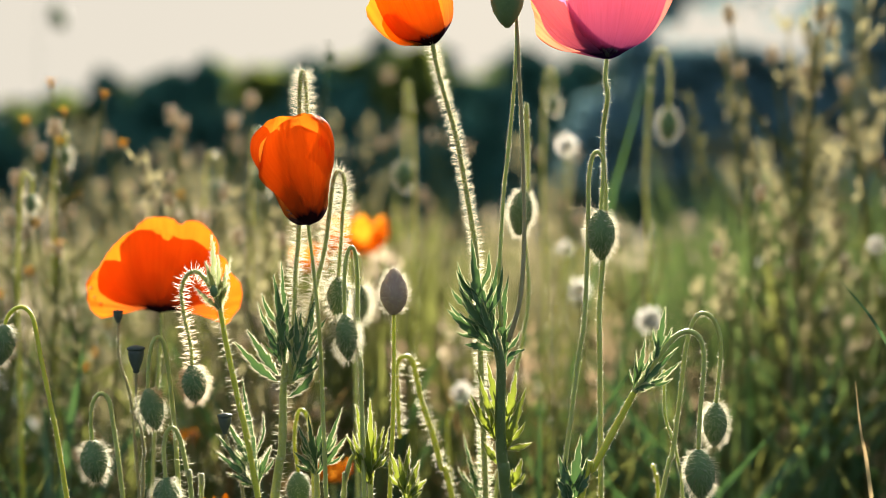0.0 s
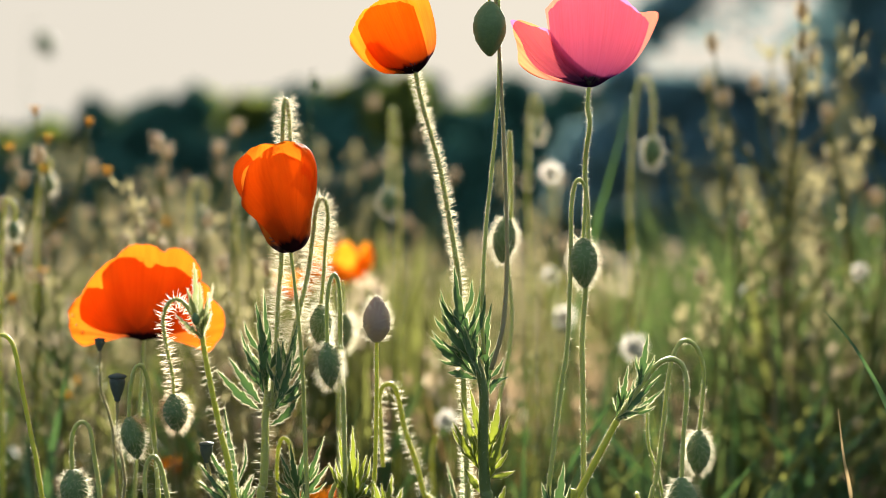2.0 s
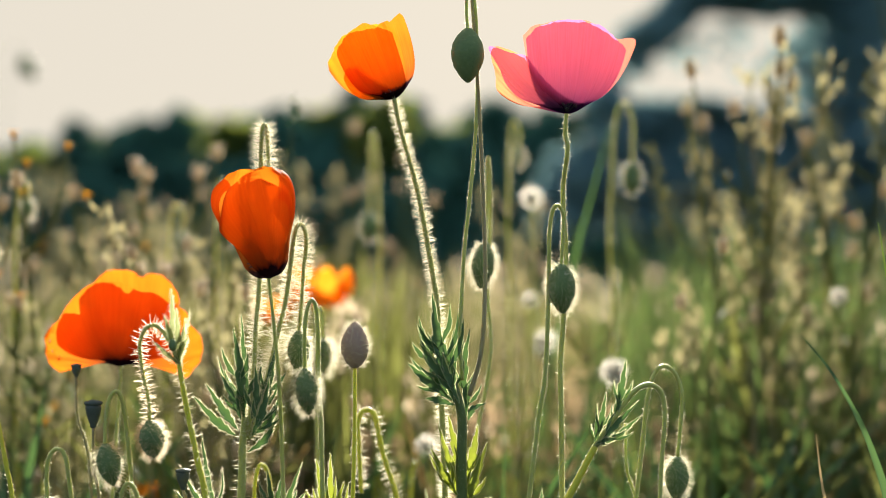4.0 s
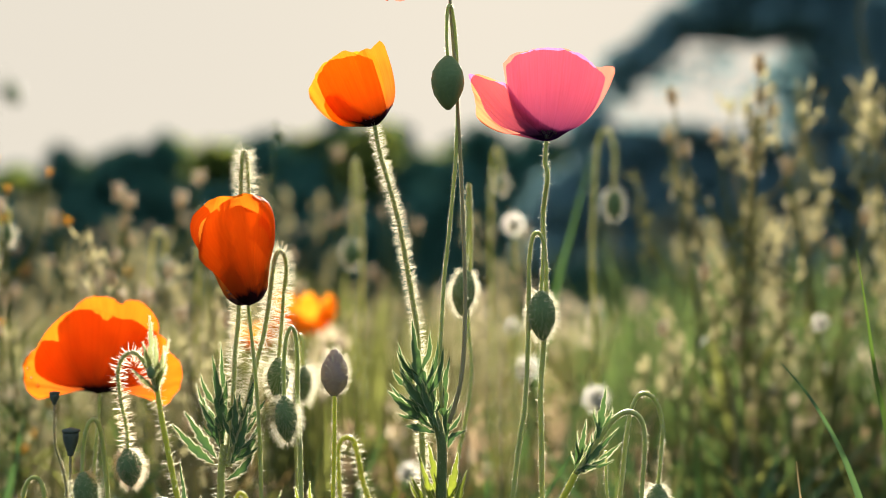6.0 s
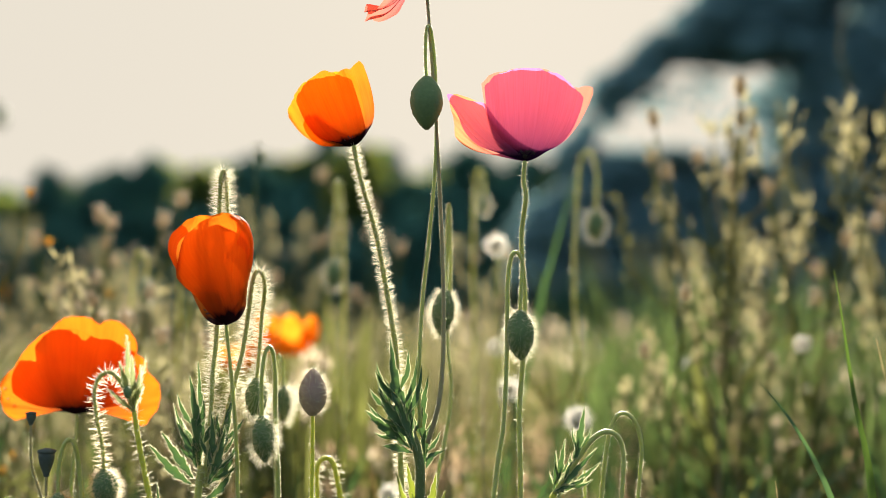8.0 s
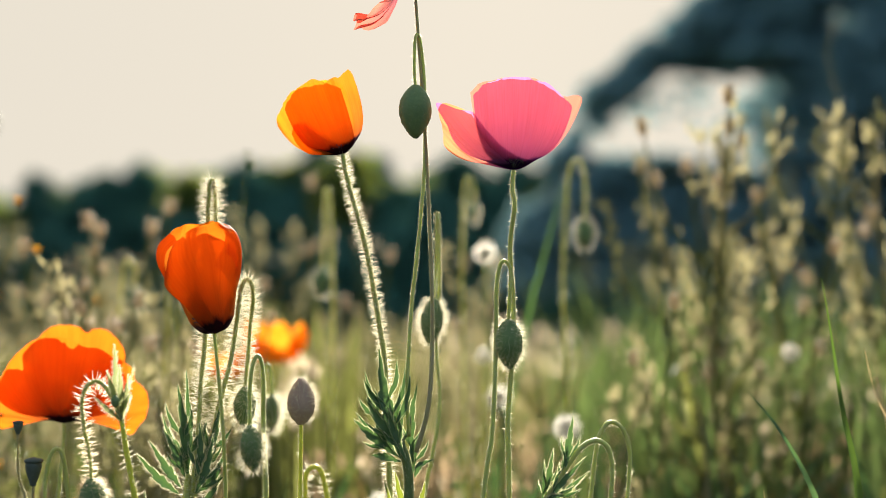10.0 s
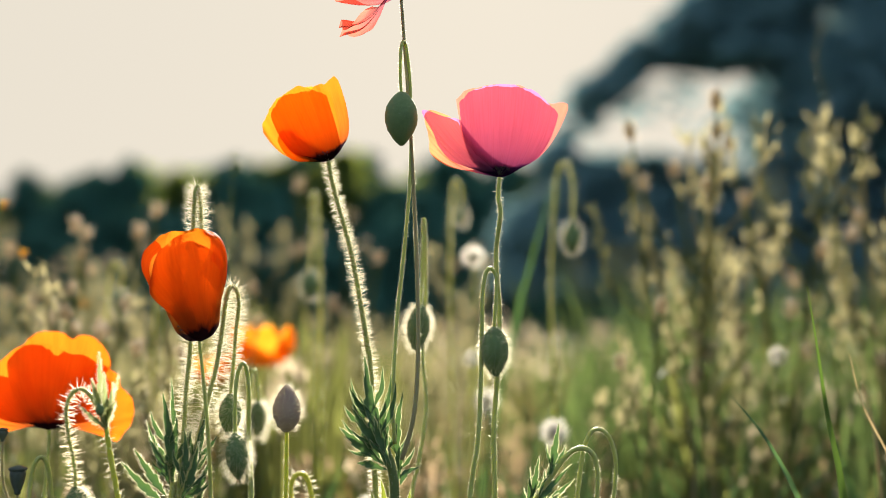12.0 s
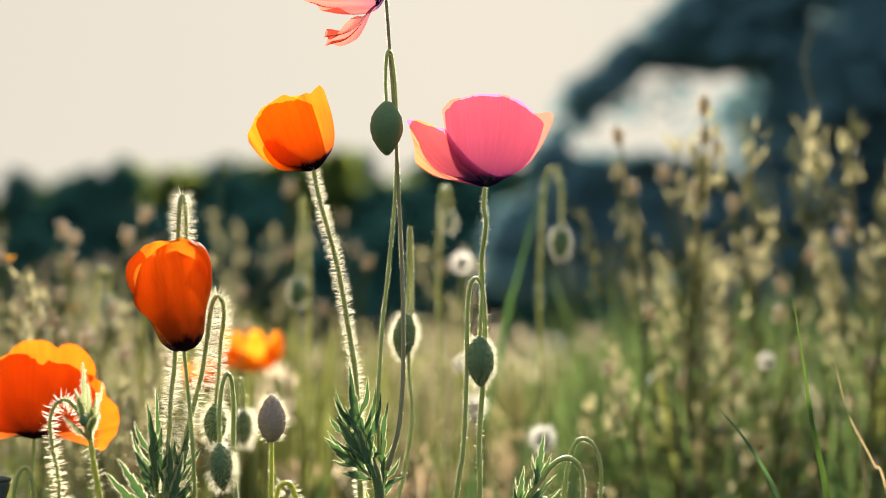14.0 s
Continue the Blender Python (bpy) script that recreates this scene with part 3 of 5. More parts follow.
def leaf_cloud(s, centre, radius, count, size, seed):
    """Leaves in uneven clumps inside a lumpy crown."""
    rr = random.Random(seed)
    clumps = []
    for _ in range(30):
        d = Vector((rr.gauss(0, 1), rr.gauss(0, 1), rr.gauss(0, 0.9))).normalized() * rr.uniform(0.42, 0.9)
        clumps.append((Vector((d.x * radius[0], d.y * radius[1], d.z * radius[2])), rr.uniform(0.26, 0.42)))
    for _ in range(count):
        c, k = clumps[rr.randrange(len(clumps))]
        d = Vector((rr.gauss(0, 1), rr.gauss(0, 1), rr.gauss(0, 1))).normalized() * (0.85 * rr.random() ** 0.4)
        p = centre + c + Vector((d.x * radius[0] * k, d.y * radius[1] * k, d.z * radius[2] * k))
        e = Vector((rr.gauss(0, 1), rr.gauss(0, 1), rr.gauss(0, 1))).normalized()
        q, w = across(e)
        z = size * rr.uniform(0.6, 1.3)
        b = len(s.v)
        s.v += [p - q * z, p + w * z * 0.45 + e * z * 0.1, p + q * z, p - w * z * 0.45 + e * z * 0.1]
        s.f.append((b, b + 1, b + 2, b + 3))


def tree(x, y, height, wide, seed, label, mat=None, leaves=2600, size=0.34, low=0.12):
    root = thing("tree", x, y, label, "tree", "trees behind the meadow")
    rr = random.Random(seed)
    base = Vector((x, y, -0.1))
    s = Shape()
    top = base + Vector((rr.uniform(-.4, .4), 0, height * 0.75))
    s.tube(smooth_line([base, base.lerp(top, 0.4) + Vector((rr.uniform(-.2, .2), 0, 0)), top], 5), height * 0.03, height * 0.008, 8, 0.1)
    for k in range(7):
        a, t = k * 2.4 + rr.random(), 0.25 + 0.09 * k
        p = base.lerp(top, t)
        e = p + Vector((math.cos(a) * wide * 0.4, math.sin(a) * wide * 0.4, height * 0.18))
        s.tube(smooth_line([p, p.lerp(e, 0.5) + Vector((0, 0, 0.02 * height)), e], 4), height * 0.011, height * 0.003, 6)
    s.build("trunk", M_BARK, root)
    c = Shape()
    leaf_cloud(c, Vector((x, y, height * (low + (1 - low) * 0.5))), (wide * 0.55, wide * 0.55, height * (1 - low) * 0.52), leaves, size, seed)
    c.build("crown", mat or M_TREE_HAZE, root, smooth=False)
    return root


WOODS = "dark green broadleaf tree in a hazy wood behind the meadow"
rw = random.Random(3)
RIDGE = ((-21.4, 6.90), (-19.7, 7.20), (-18.1, 7.41), (-16.4, 7.99), (-15.3, 8.66), (-14.2, 8.87), (-12.5, 8.46), (-10.8, 9.54), (-9.7, 9.26), (-8.4, 9.07), (-7.6, 9.66), (-6.0, 9.44), (-4.0, 9.69), (-2.3, 10.06), (-1.2, 9.72), (0.9, 9.54), (2.9, 10.06), (5.2, 9.64), (7.6, 9.22), (10.5, 8.96), (15.0, 8.85))


def ridge_top(x):
    """How high the wood stands at that bearing, at 62 metres."""
    if x <= RIDGE[0][0]:
        return RIDGE[0][1]
    for p, q in zip(RIDGE, RIDGE[1:]):
        if x <= q[0]:
            return p[1] + (q[1] - p[1]) * (x - p[0]) / (q[0] - p[0])
    return RIDGE[-1][1]


for n in range(54):
    far_y = (60.0 if n % 2 else 65.0) + rw.uniform(-1.5, 1.5)
    x = -35 + n * 1.25 + rw.uniform(-0.4, 0.4)
    high = (0.42 + (ridge_top(x * 62 / far_y) - 0.42) * far_y / 62) * 1.005
    edge = x / far_y
    sunlit = n % 5 != 0 if edge < -0.24 else n % 3 == 0 if edge < 0.05 else n % 7 == 0
    tree(x, far_y, high * rw.uniform(0.98, 1.01), 3.6 * rw.uniform(0.85, 1.15), 100 + n, WOODS, M_TREE_LIT if sunlit else M_TREE_HAZE, 4700, 0.78, 0.02)
for n in range(30):
    x = -38 + n * 2.5 + rw.uniform(-0.6, 0.6)
    high = 0.42 + (ridge_top(x * 62 / 71.0) - 0.42) * 71.0 / 62
    tree(x, 71.0 + rw.uniform(-1.0, 1.0), high * rw.uniform(0.93, 0.97), 6.0, 180 + n, WOODS, M_TREE_HAZE, 3600, 0.95, 0.02)
hedge = Shape()
for n in range(34):
    leaf_cloud(hedge, Vector((-36 + n * 2.2, 55 + rw.uniform(-1.5, 1.5), 2.9)), (2.2, 1.6, 3.2), 1500, 0.5, 500 + n)
tagged(hedge.build("undergrowth", M_TREE_HAZE, smooth=False), "dark bushes along the foot of the wood", "bushes", kind="stuff")
# lightened blue-grey leaf colour, with haze and flare veil painted in
M_TREE_NEAR_HAZE = leafy("edge_tree_leaf_haze", (0.13, 0.25, 0.29), (0.21, 0.36, 0.40), (0.18, 0.30, 0.30), 0.35, 0.8, scale=2, island=0.8)
BIG = "large dark broadleaf tree at the meadow's edge, backlit"
big = tree(13.4, 26.0, 8.8, 8.6, 301, BIG, M_TREE_NEAR_HAZE, leaves=10000, size=0.32, low=0.02)


def foliage(mesh, clumps, seed):
    """Clumps of leaves: middle, half width, half height, how many."""
    for n, (at, wide, high, count) in enumerate(clumps):
        leaf_cloud(mesh, Vector(at), (wide, 1.5, high), count, 0.24, seed + n)


bough = Shape()
# the crown slopes up eastward; a gap of sky stays open under its top
foliage(bough, (((7.9500, 26.0000, 6.6000), 1.0, 0.30, 900), ((7.3990, 26.0000, 6.9835), 1.1, 0.62, 1700), ((8.7406, 26.0000, 7.3237), 1.4, 1.0, 3000),
          ((9.9924, 26.0000, 6.0732), 1.1, 1.6, 3600), ((11.0498, 26.0000, 7.2359), 1.8, 1.8, 4200), ((5.0303, 26.0000, 2.9001), 1.3, 1.1, 2600), ((6.7706, 26.0000, 2.8493), 1.4, 1.2, 3000),
          ((8.5305, 26.0000, 3.0463), 1.4, 1.3, 3000)), 77)
foliage(bough, (((10.1883, 26.0000, 3.5569), 1.6, 1.8, 4200), ((3.9796, 26.0000, 2.7095), 0.9, 1.0, 1500), ((6.4291, 26.0000, 5.3329), 1.9, 0.55, 22), ((5.9297, 26.0000, 5.5143), 0.4, 0.25, 12),
          ((7.6213, 26.0000, 5.0969), 0.45, 0.25, 16), ((6.8142, 26.0000, 5.9023), 0.5, 0.2, 14), ((3.3637, 26.0000, 2.4003), 0.8, 1.0, 2000), ((4.5415, 26.0000, 3.6358), 0.7, 0.6, 1200),
          ((5.1447, 26.0000, 1.9191), 1.2, 0.7, 1600)), 86)
foliage(bough, (((8.1301, 26.0000, 1.8071), 1.4, 0.7, 2000), ((10.4031, 26.0000, 1.9390), 1.2, 0.8, 1800), ((4.5783, 26.0000, 5.0480), 0.4, 0.2, 60), ((4.0771, 26.0000, 4.4349), 0.5, 0.4, 420),
          ((5.6627, 26.0000, 4.0166), 1.5, 0.42, 1700), ((7.4140, 26.0000, 3.9703), 1.2, 0.45, 1500), ((9.5420, 26.0000, 8.8745), 2.0, 1.1, 3400), ((11.7508, 26.0000, 9.1803), 2.2, 1.6, 3400)), 95)
foliage(bough, [((4.85 + 0.45 * k, 26.0, 5.70 + 0.347 * k), 0.5, 0.37 + 0.03 * k, 380 + 90 * k) for k in range(8)], 110)
bough.build("bough", M_TREE_NEAR_HAZE, big, smooth=False)
limb = Shape().tube(smooth_line([(12.6, 26.0, 4.2), (9.8, 26.0, 6.2), (6.2, 26.0, 6.3)], 6), 0.16, 0.03, 7)
limb.build("limb", M_BARK, big)
tree(17.5, 27.0, 9.8, 8.5, 303, BIG, M_TREE_NEAR_HAZE, leaves=6000, size=0.3, low=0.02)

# ---- meadow behind the poppies ----


def grass_field(name, mat, label, count, near, far_y, tall, width, seed, low_x=None, high_x=None, droop=0.25):
    """Many bent blades: each two quads and a tip. Spread evenly over the view's wedge between two distances."""
    rr = random.Random(seed)
    s = Shape()
    for _ in range(count):
        y = near * (far_y / near) ** rr.random()
        half = 0.46 * y + 0.25
        x = rr.uniform(low_x * y if low_x is not None else -half, high_x * y if high_x is not None else half)
        h = tall * rr.uniform(0.45, 1.1) * (0.8 + 0.4 * noise.noise(Vector((x * 1.3, y * 1.3, seed))))
        a = rr.random() * 6.283
        way = Vector((math.cos(a), math.sin(a), 0))
        sd = Vector((-way.y, way.x, 0))
        w = width * rr.uniform(0.6, 1.4) * (1 + 0.10 * y)
        b = len(s.v)
        for t, k in ((0, 0.8), (0.45, 1.0), (0.8, 0.6)):
            c = Vector((x, y, 0)) + Vector((0, 0, h * t * (1 - 0.12 * t))) + way * (h * droop * t * t * rr.uniform(0.7, 1.3))
            s.v += [c - sd * w * k, c + sd * w * k]
        s.v.append(Vector((x, y, 0)) + Vector((0, 0, h * 0.9)) + way * (h * droop * 1.5))
        s.f += [(b, b + 1, b + 3, b + 2), (b + 2, b + 3, b + 5, b + 4), (b + 4, b + 5, b + 6)]
    return tagged(s.build(name, mat, smooth=False), label, "grass", kind="stuff")


grass_field("meadow_grass", M_MEADOW, "dense green meadow grass behind the poppies", 6500, 0.95, 5.0, 0.33, 0.0022, 11)
grass_field("meadow_grass", M_MEADOW, "green meadow grass further back", 12000, 4.0, 48.0, 0.34, 0.006, 12)
grass_field("seed_grass", M_MEADOW_DRY, "straw-coloured seeding grass among the green", 2200, 0.95, 6.0, 0.36, 0.0018, 13, high_x=0.06)
grass_field("sorrel", M_MEADOW_RED, "reddish brown sorrel low in the meadow", 4200, 1.0, 4.0, 0.36, 0.003, 14, low_x=0.05, high_x=0.45)
grass_field("tall_grass", M_GRASS_GREEN, "tall green grass standing high at the meadow's edge", 1700, 1.15, 2.8, 0.60, 0.0028, 15, low_x=0.16, high_x=0.5, droop=0.12)

grass_field("tall_stems", M_WEED, "soft green stems standing tall behind the poppies", 420, 0.85, 1.7, 0.50, 0.0034, 16, low_x=-0.3, high_x=0.3, droop=0.08)
grass_field("tall_stems", M_GRASS_GREEN, "dark green stems standing high to the east", 420, 0.9, 1.8, 0.56, 0.0030, 17, low_x=0.14, high_x=0.5, droop=0.1)
grass_field("tall_stems", M_WEED, "broad green stems standing high before the wood", 380, 1.0, 1.6, 0.64, 0.0045, 18, low_x=-0.14, high_x=0.03, droop=0.06)


def round_field():
    """The same meadow grass on every side of the path, a step away from it."""
    rr = random.Random(33)
    s = Shape()
    for _ in range(17000):
        r, a = 0.7 + 8.0 * rr.random() ** 0.8, radians(rr.uniform(27, 335))
        p = Vector((math.sin(a) * r, math.cos(a) * r, 0))
        h = rr.uniform(0.16, 0.38) * (0.8 + 0.4 * noise.noise(p * 1.3))
        d = rr.random() * 6.283
        way = Vector((math.cos(d), math.sin(d), 0))
        sd = Vector((-way.y, way.x, 0)) * 0.0022 * rr.uniform(0.6, 1.4) * (1 + 0.2 * r)
        m = p + Vector((0, 0, h * 0.55)) + way * h * 0.1
        b = len(s.v)
        s.v += [p - sd, p + sd, m - sd, m + sd, p + Vector((0, 0, h * 0.95)) + way * h * 0.4]
        s.f += [(b, b + 1, b + 3, b + 2), (b + 2, b + 3, b + 4)]
    return tagged(s.build("meadow_grass", M_MEADOW, smooth=False), "green meadow grass on every side", "grass", kind="stuff")


round_field()


def sward():
    """Short grass all round, clear of the lens."""
    rr = random.Random(31)
    s = Shape()
    for _ in range(26000):
        r, a = 9.0 * rr.random() ** 0.75, rr.random() * 6.283
        x, y = r * math.cos(a), r * math.sin(a)
        if math.hypot(x, y) < 0.12:
            continue
        h = rr.uniform(0.08, 0.20) * (1.0 if 0 < y < 1 and abs(x) < 0.6 else 1.0 + 0.12 * r)
        w = 0.0016 * rr.uniform(0.7, 1.4) * (1 + 0.25 * r)
        d = rr.random() * 6.283
        way = Vector((math.cos(d), math.sin(d), 0))
        sd = Vector((-way.y, way.x, 0)) * w
        p = Vector((x, y, 0))
        b = len(s.v)
        m = p + Vector((0, 0, h * 0.6)) + way * h * 0.15
        s.v += [p - sd, p + sd, m - sd, m + sd, p + Vector((0, 0, h)) + way * h * 0.45]
        s.f += [(b, b + 1, b + 3, b + 2), (b + 2, b + 3, b + 4)]
    return tagged(s.build("short_grass", M_MEADOW, smooth=False), "short green grass covering the meadow floor", "grass", kind="stuff")


sward()


def low_foliage(name, mat, label, count, seed, near, far_y, top):
    """Broad weed leaves in tufts: each tuft a spray of bent blades from one foot."""
    rr = random.Random(seed)
    s = Shape()
    for _ in range(count):
        y = near * (far_y / near) ** rr.random()
        x = rr.uniform(-0.46, 0.5) * y
        foot = Vector((x, y, rr.uniform(0.0, 0.12)))
        high = top * rr.uniform(0.5, 1.0)
        for _ in range(rr.randint(5, 9)):
            a = rr.random() * 6.283
            out = Vector((math.cos(a), math.sin(a), 0)) * high * rr.uniform(0.1, 0.45)
            tip = foot + out + Vector((0, 0, high * rr.uniform(0.6, 1.0) - foot.z))
            mid = foot.lerp(tip, 0.5) - out * 0.2 + Vector((0, 0, high * 0.08))
            s.blade(smooth_line([foot, mid, tip], 3), rr.uniform(0.006, 0.016), Vector((rr.uniform(-1, 1), rr.uniform(-1, 1), 0.3)).normalized(), 0)
    return tagged(s.build(name, mat, smooth=False), label, "weeds", kind="stuff")


low_foliage("weed_leaves", M_WEED, "tufts of broad green weed leaves behind the poppies", 460, 41, 0.76, 2.6, 0.36)
low_foliage("weed_leaves", M_LEAF, "dark green leafy tufts in the meadow", 330, 42, 0.74, 2.6, 0.39)
low_foliage("sorrel_leaves", M_MEADOW_RED, "reddish brown sorrel tufts in the meadow", 230, 43, 0.8, 2.2, 0.35)


def skyline(az):
    """How high, in degrees over the eye, the weeds stand towards that bearing."""
    if az < -5:
        return 3.6 + min(1.4, (-5 - az) * 0.2)
    if az < 8:
        return 1.2
    return 1.2 + min(1.0, (az - 8) / 9) * 7.8


def weed(variant, seed, label, category):
    """A branching meadow weed one metre tall at the origin, to be scaled: stem with side shoots, narrow leaves and heads."""
    rr = random.Random(seed)
    root = thing("meadow_" + variant, 0, 0, label, category, "weeds behind the poppies")
    lean_x, lean_y = rr.uniform(-0.12, 0.12), rr.uniform(-0.12, 0.12)
    line = smooth_line([(0, 0, -0.02), (lean_x * 0.2, lean_y * 0.2, 0.35), (lean_x * 0.6, lean_y * 0.6, 0.7), (lean_x, lean_y, 0.97)], 6)
    s = Shape().tube(line, 0.0040, 0.0018, 6)
    heads = [(line[-1], (line[-1] - line[-2]).normalized())]
    for k in range(rr.randint(1, 3) if variant == "campion" else rr.randint(4, 7)):
        i = rr.randint(9, len(line) - 3)
        p, a = line[i], rr.random() * 6.283
        out = Vector((math.cos(a), math.sin(a), 0))
        ln = min(rr.uniform(0.08, 0.2), 1.0 - p.z)
        e = p + out * ln * 0.55 + Vector((0, 0, ln))
        sl = smooth_line([p, p + out * ln * 0.4 + Vector((0, 0, ln * 0.4)), e], 4)
        Shape().tube(sl, 0.0022, 0.0014, 5).build("branch", M_WEED if variant != "straw" else M_MEADOW_DRY, root)
        heads.append((e, (sl[-1] - sl[-2]).normalized()))
    s.build("stem", M_WEED if variant != "straw" else M_MEADOW_DRY, root)
    for k in range({"dock": 7, "straw": 5}.get(variant, 9)):
        i = rr.randint(3, len(line) - 9)
        p, a = line[i], rr.random() * 6.283
        out = Vector((math.cos(a), math.sin(a), 0))
        ln = rr.uniform(0.08, 0.2)
        Shape().blade(smooth_line([p, p + out * ln * 0.5 + Vector((0, 0, ln * 0.6)), p + out * ln + Vector((0, 0, ln * 0.55))], 4), rr.uniform(0.008, 0.02), UP, 0).build("leaf", M_WEED if k % 2 else M_MEADOW, root)
    for p, way in heads:
        h = Shape()
        if variant == "campion":
            h.egg(p, way, 0.026, 0.014, 6, 8)
            for _ in range(70):
                t, a = rr.random(), rr.random() * 6.283
                sd, lf = across(way)
                o = (sd * math.cos(a) + lf * math.sin(a))
                q = p + way * 0.026 * t + o * 0.006
                h.hair(q, q + (o + way * 0.4) * 0.006, 0.0004)
            h.build("bud", M_SEED, root)
        elif variant == "straw":
            for _ in range(26):
                q = p + way * rr.uniform(-0.09, 0.02) + Vector((rr.gauss(0, 1), rr.gauss(0, 1), 0)) * 0.008
                h.hair(q, q + (way + Vector((rr.uniform(-.6, .6), rr.uniform(-.6, .6), 0))).normalized() * 0.018, 0.0026)
            tagged(h.build("panicle", M_MEADOW_DRY, root), kind="stuff")
        elif variant == "dock":
            for _ in range(44):
                q = p + way * rr.uniform(-0.10, 0.02) + Vector((rr.gauss(0, 1), rr.gauss(0, 1), 0)) * 0.0050
                h.hair(q, q + (way + Vector((rr.uniform(-.5, .5), rr.uniform(-.5, .5), 0))).normalized() * 0.014, 0.0013)
            tagged(h.build("seed_spike", M_DOCK, root), kind="stuff")
        else:
            sd, lf = across(way)
            for k in range(11):
                a = k * 0.571
                o = sd * math.cos(a) + lf * math.sin(a)
                h.blade([p, p + o * 0.004 + way * 0.004, p + o * 0.008 + way * 0.005], 0.004, way, 0)
            h.egg(p - way * 0.006, way, 0.010, 0.008, 4, 8)
            h.build("flower", M_YELLOW, root)
    return root


CAMPION = "pale hairy campion weed, backlit, behind the poppies"
STRAW = "dry straw-coloured grass panicle standing in the meadow"
DOCK = "green dock with rusty seed spikes in the meadow"
DAISY = "small yellow meadow flower on a branching stem"
rk = random.Random(21)
for variant, label, category, copies in (("campion", CAMPION, "weed", 130), ("straw", STRAW, "grass", 108), ("dock", DOCK, "weed", 34), ("daisy", DAISY, "meadow flower", 4)):
    kinds = [weed(variant, 900 + 7 * k + len(variant), label, category) for k in range(3)]
    for n in range(copies):
        y = 0.8 * 3.6 ** rk.random()
        az = rk.uniform(-24, 27)
        if variant == "campion" and rk.random() < 0.3:
            az = rk.uniform(-24, 2)
        if variant == "campion" and az > 6 and rk.random() < 0.7:
            az = -az * 0.8
        if variant == "straw" and az > 6 and rk.random() < 0.8:
            az = -az * 0.8
        if variant == "dock":
            az = rk.uniform(9, 27) if n % 5 else rk.uniform(-24, 3)
        if variant == "daisy":
            az = rk.choice((rk.uniform(-24, -10), rk.uniform(-24, -10), rk.uniform(18, 27)))
        if -4 < az < 8:
            y += 0.3
        tall = min(0.85, 0.42 + y * math.tan(radians(skyline(az) * (-0.6 + 1.7 * rk.random() ** 1.8))))
        k = kinds[n % 3]
        m = pose(y * math.tan(radians(az)), y, 0, 0, 0, rk.uniform(0, 360)) @ Matrix.Diagonal((tall, tall, tall, 1))
        if n < 3:
            k.matrix_basis = m
        else:
            c = copy_thing(k, m)
            c.scale = (tall, tall, tall)

# tall heads that stand over the rest to the east, and a few to the west
campions = [o for o in scene.objects if o.name.startswith("meadow_campion") and o.parent is None][:3]
docks = [o for o in scene.objects if o.name.startswith("meadow_dock") and o.parent is None][:3]
straws = [o for o in scene.objects if o.name.startswith("meadow_straw") and o.parent is None][:3]
for n, head in enumerate(((0.2562, 0.9500, 0.5809), (0.2798, 0.9500, 0.5702), (0.3120, 0.9500, 0.5705), (0.3800, 0.9500, 0.5424), (0.4186, 1.0000, 0.5885), (0.4490, 1.0000, 0.5825), (0.4702, 1.1000, 0.5895),
                          (0.2624, 0.9500, 0.5785), (0.2866, 0.9500, 0.5829), (0.3152, 0.9500, 0.5807), (0.2889, 0.9500, 0.5565), (0.2785, 1.1000, 0.5577), (0.3182, 1.0000, 0.5081), (-0.2291, 1.0000, 0.5104), (-0.3013, 0.8500, 0.4713),
                          (-0.0487, 1.3000, 0.5823), (-0.1069, 1.5000, 0.5704), (-0.0118, 1.6000, 0.5580), (0.0177, 1.8000, 0.6161), (-0.1302, 1.4000, 0.5284), (0.1091, 1.4000, 0.5165), (-0.0264, 1.2000, 0.5037), (0.1859, 1.5000, 0.5159),
                          (0.3952, 1.0000, 0.5964), (0.4569, 1.0000, 0.5995), (0.4152, 0.9500, 0.5541), (0.4086, 1.0000, 0.5411), (0.3943, 1.0500, 0.5213), (0.3828, 1.1000, 0.5202))):
    kind = docks[n % 3] if n % 4 == 1 and head[0] > 0.2 else campions[n % 3] if n % 4 else straws[n % 3]
    k = head[2] / 0.98
    c = copy_thing(kind, pose(head[0], head[1], 0, 0, 0, 70.0 * n) @ Matrix.Diagonal((k, k, k, 1)))
    c.scale = (k, k, k)

# more of them all round
ra = random.Random(61)
for n in range(34):
    a, r = radians(ra.uniform(35, 325)), ra.uniform(0.9, 4.5)
    k = ra.uniform(0.38, 0.6)
    c = copy_thing((campions + straws)[n % 6], pose(math.sin(a) * r, math.cos(a) * r, 0, 0, 0, ra.uniform(0, 360)) @ Matrix.Diagonal((k, k, k, 1)))
    c.scale = (k, k, k)

daisies = [o for o in scene.objects if o.name.startswith("meadow_daisy") and o.parent is None][:3]
for n, head in enumerate(((-0.2814, 0.8500, 0.5107), (-0.2328, 0.8200, 0.4915), (-0.2454, 1.0000, 0.5072))):
    k = head[2] / 0.98
    c = copy_thing(daisies[n], pose(head[0], head[1], 0, 0, 0, 50.0 * n) @ Matrix.Diagonal((k, k, k, 1)))
    c.scale = (k, k, k)

rs = random.Random(5)


